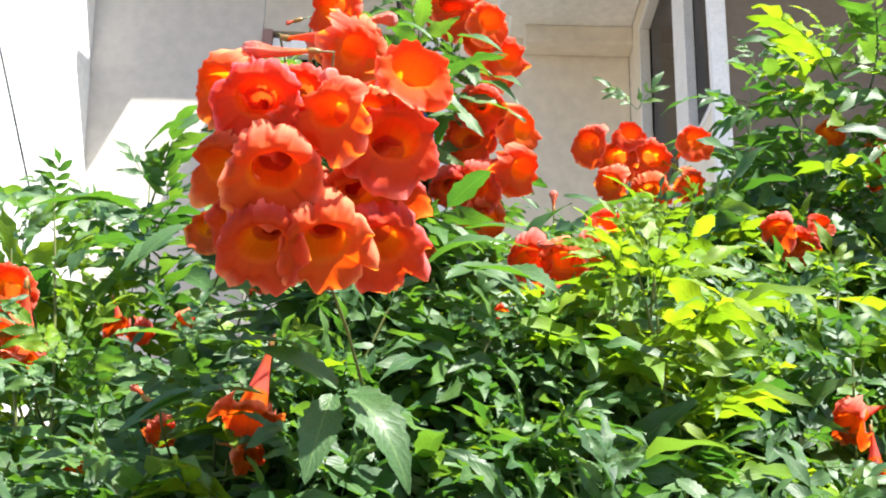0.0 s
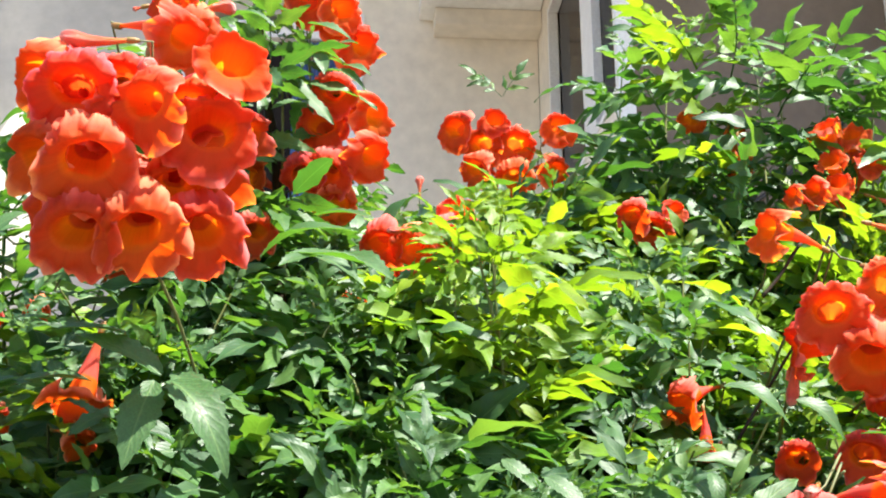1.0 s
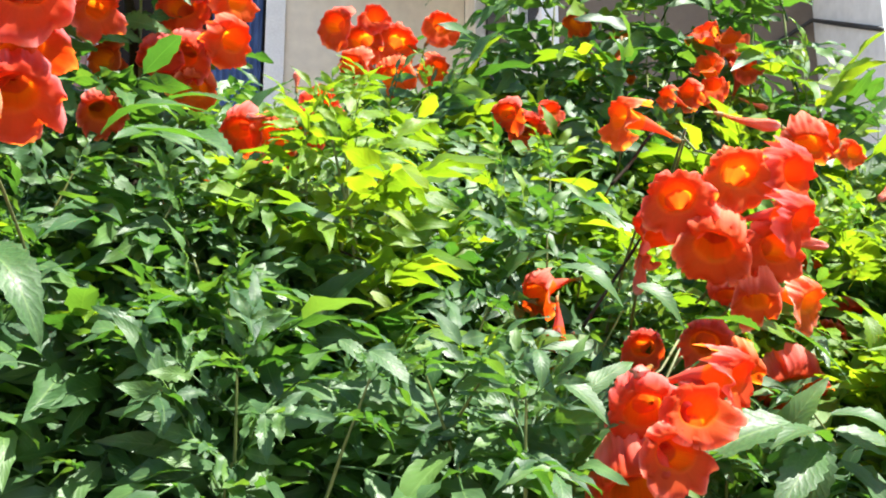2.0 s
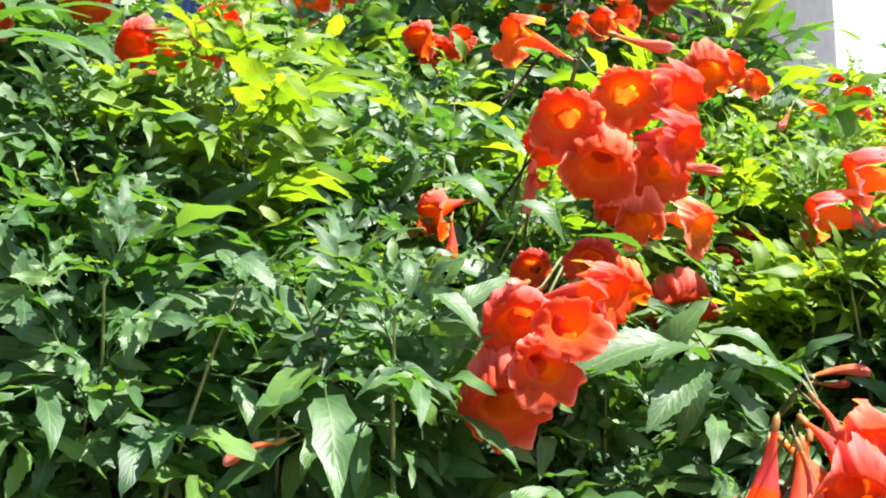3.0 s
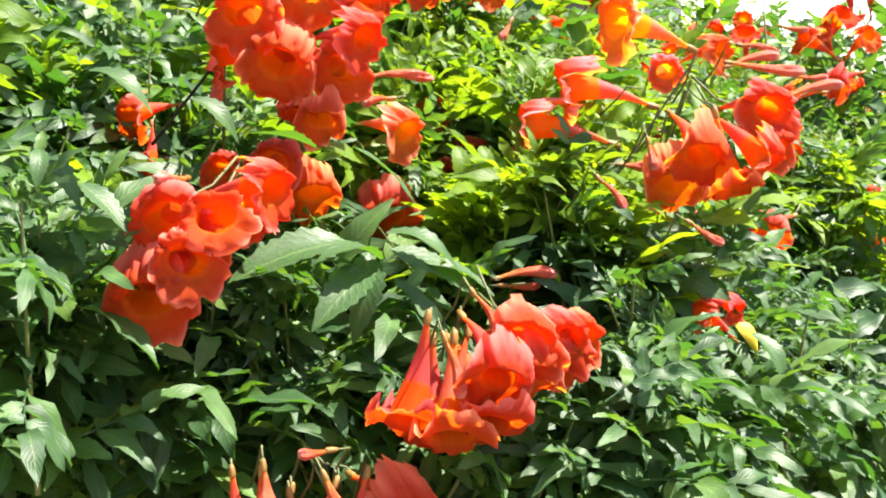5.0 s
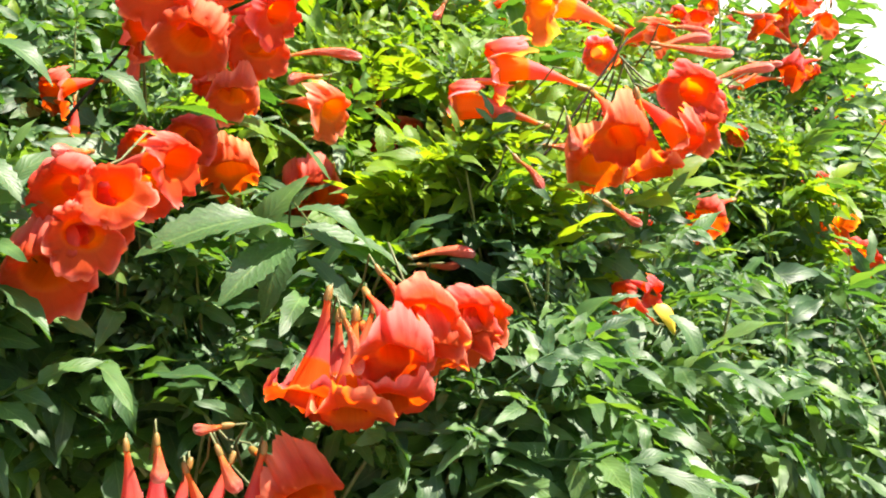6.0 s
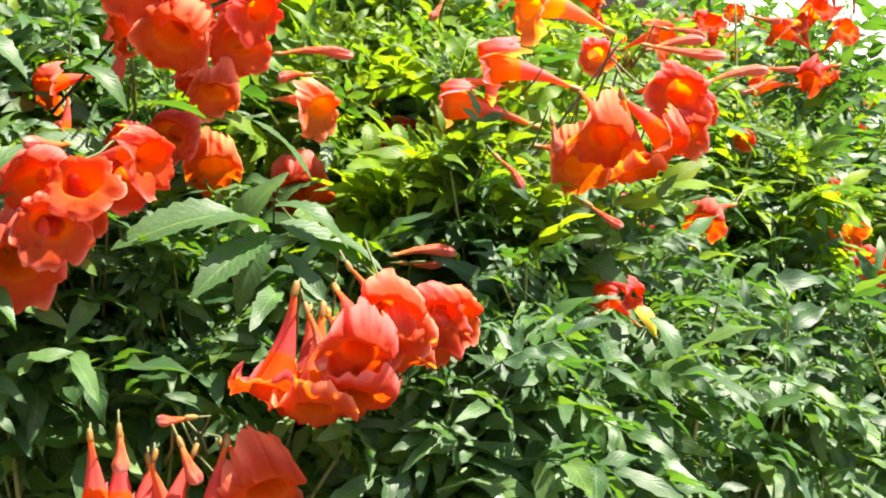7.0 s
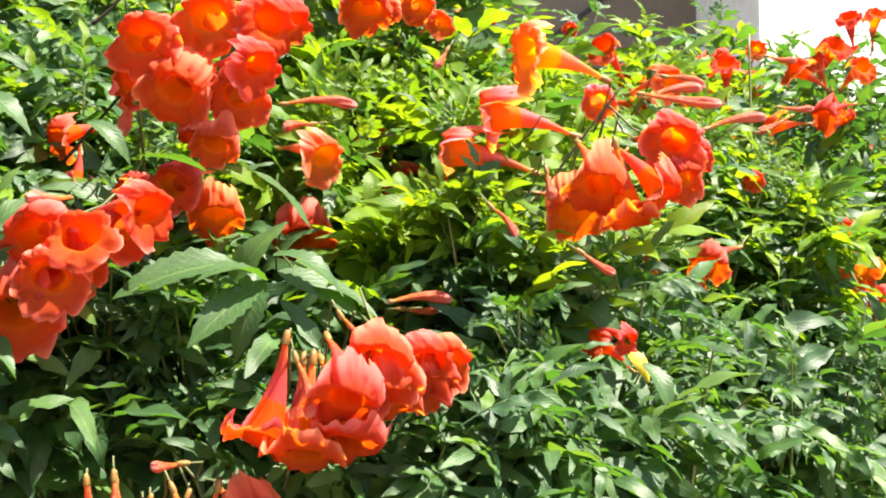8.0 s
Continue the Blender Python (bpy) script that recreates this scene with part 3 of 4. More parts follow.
cluster((0.493, 1.330, 2.013), [
    (0.456, 1.33, 2.121, -27, -44, 0.75), (0.485, 1.331, 2.067, -33, -72, 0.8), (0.5, 1.312, 2.05, 11, -76, 0.8), (0.36, 1.181, 1.926, -4, -29, 0.9),
    (0.336, 1.163, 1.935, -44, -30, 0.8), (0.386, 1.18, 1.947, 24, -10, 0.6), (0.514, 1.33, 2.105, 21, -33, 0.5),
], [])
cluster((0.582, 1.200, 1.967), [
    (0.545, 1.150, 2.033, -51, 48, 0.8), (0.577, 1.160, 2.029, -24, 33, 0.8), (0.589, 1.150, 1.996, -2, 15, 0.75), (0.543, 1.140, 1.990, -38, 23, 0.75),
    (0.517, 1.130, 1.953, -59, -1, 0.7), (0.544, 1.130, 1.962, -26, 16, 0.7), (0.483, 1.100, 1.937, -67, 1, 0.5),
], [(0.584, 1.15, 1.957, 0.611, 1.15, 1.949)])
cluster((0.371, 0.830, 1.705), [
    (0.376, 0.77, 1.724, -18, -17, 1.05), (0.42, 0.767, 1.743, -11, -16, 1.05), (0.445, 0.771, 1.691, 6, -24, 1.0), (0.4, 0.77, 1.69, -27, -41, 1.1),
    (0.461, 0.77, 1.744, 31, -15, 0.95), (0.428, 0.772, 1.654, -19, -55, 0.75), (0.364, 0.81, 1.707, -105, -8, 0.95), (0.454, 0.752, 1.706, 45, -27, 0.85),
    (0.416, 0.793, 1.663, -4, -75, 0.6),
], [(0.485, 0.9, 1.726, 0.544, 0.9, 1.730), (0.506, 0.89, 1.708, 0.483, 0.89, 1.702)])
cluster((0.413, 0.850, 1.805), [
    (0.344, 0.790, 1.788, -76, 0, 0.8), (0.479, 0.810, 1.760, 59, -38, 0.95),
], [(0.422, 0.8, 1.798, 0.467, 0.8, 1.791)])
cluster((0.377, 0.780, 1.616), [
    (0.325, 0.7, 1.569, -17, -26, 1.0), (0.317, 0.701, 1.522, -12, -41, 1.15), (0.352, 0.683, 1.567, -1, 12, 0.95), (0.337, 0.683, 1.542, 2, -16, 0.95),
    (0.389, 0.715, 1.592, 49, -18, 0.95), (0.372, 0.85, 1.635, -30, -13, 0.7), (0.402, 0.803, 1.63, -23, -23, 0.85), (0.377, 0.734, 1.583, 28, -16, 0.8),
    (0.503, 0.893, 1.615, -8, -46, 1.15), (0.311, 0.925, 1.690, -60, -35, 0.8), (0.325, 0.92, 1.650, -37, -65, 0.6),
    (0.435, 0.830, 1.617, 6, -55, 0.9), (0.347, 0.734, 1.559, 10, -9, 0.8),
], [(0.339, 0.73, 1.6, 0.319, 0.69, 1.59)])
cluster((0.528, 0.760, 1.541), [
    (0.465, 0.690, 1.453, -65, -67, 1.0), (0.500, 0.700, 1.454, 8, -67, 0.9), (0.516, 0.690, 1.462, 15, -58, 1.05), (0.532, 0.670, 1.497, -1, -27, 1.1),
    (0.565, 0.690, 1.500, 12, -26, 0.95), (0.581, 0.700, 1.504, 13, -23, 0.75), (0.512, 0.660, 1.476, -4, -58, 1.0), (0.489, 0.680, 1.443, -15, -70, 1.0),
    (0.542, 0.680, 1.480, 7, -57, 0.95), (0.513, 0.680, 1.450, -9, -66, 1.05), (0.571, 0.700, 1.489, 21, -42, 0.75), (0.487, 0.720, 1.447, -30, -65, 0.95),
], [(0.560, 0.8, 1.555, 0.605, 0.8, 1.559), (0.572, 0.82, 1.553, 0.600, 0.82, 1.554), (0.512, 0.705, 1.530, 0.528, 0.705, 1.504), (0.481, 0.665, 1.498, 0.491, 0.665, 1.464)])
cluster((0.414, 0.760, 1.434), [
    (0.371, 0.700, 1.377, 8, -74, 0.8), (0.384, 0.700, 1.376, 5, -74, 0.8), (0.396, 0.710, 1.371, 4, -74, 0.75), (0.412, 0.700, 1.369, 27, -74, 0.75),
    (0.411, 0.690, 1.372, -12, -74, 0.8), (0.436, 0.690, 1.372, 19, -74, 0.85), (0.465, 0.690, 1.396, 24, -42, 1.05), (0.459, 0.710, 1.381, 16, -38, 0.8),
    (0.481, 0.720, 1.376, 19, -33, 0.8),
], [(0.419, 0.69, 1.436, 0.401, 0.69, 1.434), (0.381, 0.685, 1.427, 0.383, 0.685, 1.404), (0.415, 0.68, 1.421, 0.426, 0.68, 1.399)])
cluster((0.767, 0.890, 1.743), [
    (0.659, 0.8, 1.752, -79, -7, 1.15), (0.623, 0.901, 1.697, -104, -3, 1.2), (0.653, 0.889, 1.727, -102, -6, 1.2), (0.759, 0.92, 1.759, -10, -27, 0.7),
], [], PALE_FLOWERS)
cluster((0.470, 0.930, 1.690), [(0.517, 0.885, 1.681, 44, -30, 0.9)], [], PALE_FLOWERS)
cluster((0.735, 0.840, 1.717), [
    (0.703, 0.760, 1.642, -7, -55, 1.05), (0.766, 0.770, 1.684, 3, -33, 1.0), (0.746, 0.750, 1.637, 53, -59, 0.95), (0.694, 0.785, 1.628, -8, -48, 1.05),
    (0.728, 0.765, 1.620, 47, -80, 0.95), (0.775, 0.780, 1.657, 15, -46, 0.8), (0.789, 0.790, 1.677, 22, -45, 0.75),
], [(0.623, 0.76, 1.620, 0.642, 0.76, 1.599), (0.686, 0.75, 1.590, 0.711, 0.75, 1.576), (0.752, 0.8, 1.728, 0.818, 0.8, 1.726), (0.814, 0.82, 1.711, 0.866, 0.82, 1.725), (0.666, 0.77, 1.652, 0.671, 0.77, 1.632), (0.686, 0.86, 1.658, 0.708, 0.86, 1.658), (0.769, 0.83, 1.736, 0.815, 0.83, 1.748), (0.792, 0.85, 1.762, 0.827, 0.85, 1.756)])
cluster((1.212, 1.260, 1.650), [
    (1.157, 1.2, 1.722, -36, -12, 0.95), (1.17, 1.2, 1.682, -29, -14, 1.05), (1.211, 1.2, 1.641, -14, -24, 1.0), (0.995, 1.1, 1.749, -8, -24, 0.5),
], [])
cluster((1.247, 1.400, 1.949), [
    (1.224, 1.320, 1.998, 4, 24, 0.95), (1.268, 1.330, 1.977, 10, 8, 0.9), (1.163, 1.320, 1.959, -85, 8, 0.9), (1.197, 1.310, 1.898, -81, -43, 0.9),
    (1.119, 1.300, 1.872, -108, -20, 0.8), (1.234, 1.330, 1.900, 55, -73, 0.7), (1.035, 1.250, 1.932, -33, 31, 0.8), (1.292, 1.400, 2.075, -37, 34, 0.8),
    (1.336, 1.400, 2.084, 0, 45, 0.8), (1.203, 1.340, 1.981, -66, 35, 0.7), (0.859, 1.000, 1.813, 36, -15, 0.8),
], [(1.121, 1.28, 1.894, 1.167, 1.28, 1.896), (1.136, 1.28, 1.884, 1.086, 1.28, 1.858), (1.116, 1.3, 1.966, 1.157, 1.3, 1.964)])
cluster((0.591, 1.000, 1.806), [
    (0.557, 0.95, 1.835, -8, -52, 1.0), (0.622, 1.048, 1.882, 9, -22, 0.8), (0.587, 1.034, 1.87, -39, -22, 0.6), (0.641, 1.034, 1.861, 18, -21, 0.6),
    (0.752, 1.25, 1.923, -25, -20, 0.8), (0.734, 1.233, 1.946, -14, -21, 0.5), (0.749, 1.133, 1.869, 4, -19, 0.8), (0.84, 1.25, 1.956, -18, -21, 0.4),
    (0.61, 0.998, 1.693, 10, -24, 0.9), (0.573, 1.0, 1.735, 1, 4, 0.7), (0.579, 0.984, 1.672, -29, -23, 0.7),
], [(0.628, 0.95, 1.803, 0.618, 0.95, 1.786)])
cluster((-0.150, 0.810, 1.618), [
    (-0.116, 0.745, 1.647, -24, -66, 0.85), (-0.181, 0.81, 1.65, 44, -40, 0.5), (-0.119, 0.783, 1.631, 50, -39, 0.5), (-0.25, 0.86, 1.63, -23, -48, 0.6),
], [(-0.184, 0.76, 1.662, -0.194, 0.76, 1.669)])
cluster((-0.324, 0.970, 1.707), [
    (-0.335, 0.918, 1.782, 15, -11, 0.95), (-0.321, 0.922, 1.728, 9, -83, 0.9), (-0.331, 0.903, 1.739, -10, -24, 0.7), (-0.186, 0.92, 1.835, -4, -10, 0.8),
    (-0.281, 1.04, 1.783, 15, -65, 0.5), (-0.257, 1.03, 1.776, 34, -55, 0.5), (-0.224, 1.04, 1.789, 12, -45, 0.5), (-0.154, 1.02, 1.831, 29, -8, 0.8),
], [])
cluster((-0.008, 1.010, 1.910), [
    (0.003, 0.958, 2.066, 5, -30, 1.0), (-0.081, 0.76, 1.943, -14, -30, 0.8), (-0.066, 0.76, 1.91, -5, -43, 1.0), (0.03, 0.96, 1.967, -2, -31, 0.9),
    (0.006, 0.96, 1.89, 10, -47, 0.8), (-0.033, 0.71, 1.854, 63, -16, 0.8), (0.036, 0.944, 2.039, 33, -20, 0.9),
], [(-0.06, 0.76, 1.93, -0.035, 0.76, 1.933)])
cluster((0.374, 0.850, 1.731), [
], [(0.37, 0.83, 1.712, 0.363, 0.83, 1.669)])
cluster((0.745, 0.810, 1.552), [
    (0.707, 0.781, 1.531, -80, 13, 0.6), (0.725, 0.762, 1.531, 38, -37, 0.45),
], [])
cluster((0.187, 0.690, 1.511), [
], [(0.187, 0.68, 1.496, 0.158, 0.68, 1.484)])


def scattered_blooms():
    """Loose blooms among the upper leaves, mostly further along the row."""
    rng = random.Random(31)
    for i in range(92):
        if i < 80:
            x = rng.uniform(0.7, 2.0)
            z = crown(x) - 0.34 * rng.random() ** 1.4
        else:
            x, z = rng.uniform(0.42, 1.1), rng.uniform(1.62, 1.88)
        y = face_depth(x, z) + rng.uniform(-0.02, 0.12)
        row = (x, y, z, rng.uniform(-70, 70), rng.uniform(-60, 15), rng.uniform(0.65, 1.0) if i < 80 else rng.uniform(0.4, 0.65))
        f, end, back = place_flower(rng, owner(x), *row, free=False)
        s = Sheet()
        s.tube([end, end + back * 0.02, end + back * 0.03 + Vector((0, 0.05, -0.05))], [0.001, 0.0011, 0.0013], 5)
        part("stalk", s.mesh("stalk", STALK), f, "", Matrix.Identity(4))


# branches that show among the leaves
def branch(points, thick, thin, material=TWIG):
    pts = [Vector(p) for p in points]
    fine = []
    for i in range(len(pts) - 1):
        p0, p1, p2, p3 = pts[max(i - 1, 0)], pts[i], pts[i + 1], pts[min(i + 2, len(pts) - 1)]
        for k in range(4):
            u = k / 4
            fine.append(0.5 * ((2 * p1) + (p2 - p0) * u + (2 * p0 - 5 * p1 + 4 * p2 - p3) * u * u + (3 * p1 - p0 - 3 * p2 + p3) * u ** 3))
    fine.append(pts[-1])
    s = Sheet()
    n = len(fine) - 1
    s.tube(fine, [(thick + (thin - thick) * i / n) * (1 + 0.05 * math.sin(i * 2.1)) for i in range(n + 1)], 8)
    part("branch", s.mesh("branch", material), owner(pts[0].x), "", Matrix.Identity(4))


branch([(0.011, 0.886, 1.685), (0.042, 0.886, 1.703), (0.082, 0.886, 1.716), (0.128, 0.886, 1.717), (0.17, 0.886, 1.703)], 0.0012, 0.0009)
branch([(0.532, 0.86, 1.525), (0.608, 0.86, 1.576), (0.653, 0.86, 1.623), (0.689, 0.86, 1.658), (0.713, 0.86, 1.692), (0.757, 0.86, 1.753)], 0.0017, 0.0009)
branch([(-0.007, 0.99, 1.743), (-0.014, 0.99, 1.843), (-0.019, 0.99, 1.916), (-0.031, 0.99, 1.981), (-0.047, 0.99, 2.107), (-0.064, 0.99, 2.254)], 0.0055, 0.003)
branch([(0.339, 0.8, 1.741), (0.353, 0.8, 1.757), (0.367, 0.8, 1.777), (0.380, 0.82, 1.790)], 0.0014, 0.0011)
branch([(1.087, 1.28, 1.591), (1.082, 1.28, 1.707), (1.082, 1.28, 1.847), (1.082, 1.28, 1.985)], 0.002, 0.0014, STEM)
branch([(0.323, 0.83, 1.645), (0.359, 0.83, 1.698), (0.375, 0.83, 1.722)], 0.0013, 0.0009)

def withered_leaf():
    """A yellowing leaflet that hangs beside a fading bloom."""
    base, tip = Vector((0.727, 0.77, 1.525)), Vector((0.742, 0.765, 1.502))
    s = Sheet()
    n = 9
    rows, uvs = [], []
    for i in range(n):
        u = i / (n - 1)
        mid = base.lerp(tip, u) + Vector((0, -0.004 * math.sin(math.pi * u), 0.004 * math.sin(math.pi * u)))
        w = 0.005 * math.sin(math.pi * (0.05 + 0.9 * u))
        rows.append([mid + Vector((w * k, 0.002 * abs(k), 0.5 * w * k)) for k in (-1, 0, 1)])
        uvs.append([(u, 0.5 + 0.5 * k) for k in (-1, 0, 1)])
    s.grid(rows, uvs)
    part("leaf", s.mesh("leaf", DRY_LEAF), owner(base.x), "yellow withered leaflet", Matrix.Identity(4))


withered_leaf()


def trunks():
    rng = random.Random(5)
    for e in SHRUBS:
        bx, by = e.matrix_basis.translation.x, e.matrix_basis.translation.y
        for k in range(9):
            tip = Vector((bx + rng.uniform(-0.45, 0.45), by + rng.uniform(-0.35, 0.2), rng.uniform(1.35, 1.75)))
            foot = Vector((bx + rng.uniform(-0.07, 0.07), by + rng.uniform(-0.07, 0.07), -0.03))
            s = Sheet()
            s.tube(arc(foot, tip, (0, 0.08, 0.1), 8), [0.016 - 0.0014 * i for i in range(9)], 7)
            part("branch", s.mesh("branch", BARK), e, "", Matrix.Identity(4))


trunks()


# ---- foliage ----
def face_depth(x, z):
    """How far back the leafy face of the shrubs lies."""
    d = 0.75 + 0.95 * max(0.0, z - 1.52) + (0.42 + 0.60 * min(1.0, max(0.0, (x + 0.04) / 0.2)) + 0.6 * min(1.0, max(0.0, (x - 0.8) / 0.2))) * max(0.0, 1.52 - z)
    d += 0.62 * max(0.0, x - 0.62) ** 1.1
    d += 0.10 * max(0.0, -0.15 - x)
    d -= 0.07 * math.exp(-((x - 0.72) / 0.13) ** 2 - ((z - 1.54) / 0.08) ** 2)
    return d + 0.09 * noise.noise((x * 4.5, z * 5.5, 3.0))


def crown(x):
    """The height of the leafy crown along the row."""
    pts = ((-1.2, 1.98), (-0.3, 1.96), (-0.05, 1.93), (0.15, 2.0), (0.28, 2.02), (0.42, 2.06), (0.6, 2.05), (0.72, 1.97), (0.85, 1.95), (1.1, 2.05), (1.35, 2.16), (1.6, 2.20), (2.4, 2.25))
    for (a, u), (b, v) in zip(pts, pts[1:]):
        if x <= b:
            return u + (v - u) * max(0.0, (x - a) / (b - a))
    return pts[-1][1]


scattered_blooms()


def clear(p, room):
    """Whether a leaf at p leaves the blooms before the foliage free."""
    for q in BLOOMS:
        if q.y > 1.4:
            continue
        d = p - q
        if -0.17 < d.y < 0.02 and d.x * d.x + d.z * d.z < 0.8 * room * room:
            return False
    return True


class Foliage:
    """Gathers leaves and twigs: the foremost become parts, the rest one mesh for each shrub."""

    def __init__(self):
        self.leaves = {e: [] for e in SHRUBS}
        self.twigs = {e: Sheet() for e in SHRUBS}

    def leaf(self, rng, p, way, up, size, young):
        e = owner(p.x)
        m = turned(way, up)
        # the stalk runs along the mesh's x
        r = m @ Matrix(((0, 1, 0, 0), (0, 0, 1, 0), (1, 0, 0, 0), (0, 0, 0, 1)))
        m = Matrix.Translation(p) @ r @ Matrix.Scale(size, 4)
        self.leaves[e].append((p.y - face_depth(p.x, p.z) + 0.25 * (p.y - 0.75), rng.randrange(len(LEAF_KINDS)), young, m))

    def shoot(self, rng, tip, way, length, size=1.0, room=0.035, gap=0.034, young=0):
        way = Vector(way).normalized()
        side = way.orthogonal().normalized()
        side.rotate(Matrix.Rotation(rng.uniform(0, 6.28), 3, way))
        bow = Vector((rng.uniform(-0.3, 0.3), rng.uniform(-0.1, 0.3), -0.25)) * length * 0.3
        pts = [tip - way * length * (1 - i / 5) + bow * (1 - i / 5) ** 2 for i in range(6)]
        d, k, grew, tried = 0.004, 0, 0, 0
        while d < length:
            u = 1 - d / length
            i = min(4, int(u * 5))
            p = pts[i].lerp(pts[i + 1], u * 5 - i)
            grown = min(1.0, 0.36 + d / 0.08)
            for sgn in (-1, 1):
                radial = (side * sgn if k % 2 else way.cross(side) * sgn)
                spread = rng.uniform(0.75, 1.15) * min(1.0, 0.35 + d / 0.05)
                out = way * math.cos(spread) + radial * math.sin(spread) + Vector((0, -0.12, rng.uniform(-0.2, 0.15) if young else rng.uniform(-0.55, 0.05)))
                up = way * 0.4 + Vector((rng.uniform(-0.3, 0.5), -rng.uniform(0.2, 1.1), 0.75))
                s = size * grown * rng.uniform(0.8, 1.15)
                tried += 1
                if rng.random() < 0.93 and clear(p + out.normalized() * 0.06 * s, room) and clear(p, room * 0.7):
                    self.leaf(rng, p + radial * 0.001, out, up, s, young)
                    grew += 1
            d += gap * rng.uniform(0.8, 1.2) * (0.4 + 0.6 * grown)
            k += 1
        if grew > 0.7 * tried:
            self.twigs[owner(tip.x)].tube(pts, [0.0024, 0.0021, 0.0018, 0.0015, 0.0012, 0.0008], 4, cap=False)

    def finish(self):
        for e in SHRUBS:
            rows = sorted(self.leaves[e], key=lambda r: r[0])
            for d, kind, young, m in rows[:220]:
                part("leaf", NEAR_LEAVES[young][kind], e, "", m)
            co, faces, uv, slot, base = [], [], [], [], 0
            for d, kind, young, m in rows[220:]:
                c, f, t = FAR_LEAVES[kind]
                a = np.array(m)
                co.append(c @ a[:3, :3].T + a[:3, 3])
                faces.append(f + base)
                uv.append(t)
                slot.append(np.full(len(f), young, dtype=np.int32))
                base += len(c)
            if co:
                co, faces, uv = np.concatenate(co), np.concatenate(faces), np.concatenate(uv)
                me = bpy.data.meshes.new("foliage")
                me.vertices.add(len(co))
                me.vertices.foreach_set("co", co.ravel())
                me.loops.add(faces.size)
                me.loops.foreach_set("vertex_index", faces.ravel())
                me.polygons.add(len(faces))
                me.polygons.foreach_set("loop_start", np.arange(len(faces)) * 4)
                me.uv_layers.new(name="uv").data.foreach_set("uv", uv.ravel())
                me.materials.append(LEAF)
                me.materials.append(YOUNG)
                me.polygons.foreach_set("material_index", np.concatenate(slot))
                me.polygons.foreach_set("use_smooth", np.ones(len(faces), dtype=bool))
                me.update(calc_edges=True)
                me.validate()
                tagged(part("foliage", me, e, "", Matrix.Identity(4)), "toothed green compound leaves", kind="stuff")
            tagged(part("twig", self.twigs[e].mesh("twigs", STEM), e, "", Matrix.Identity(4)), "thin green twigs", kind="stuff")


foliage = Foliage()


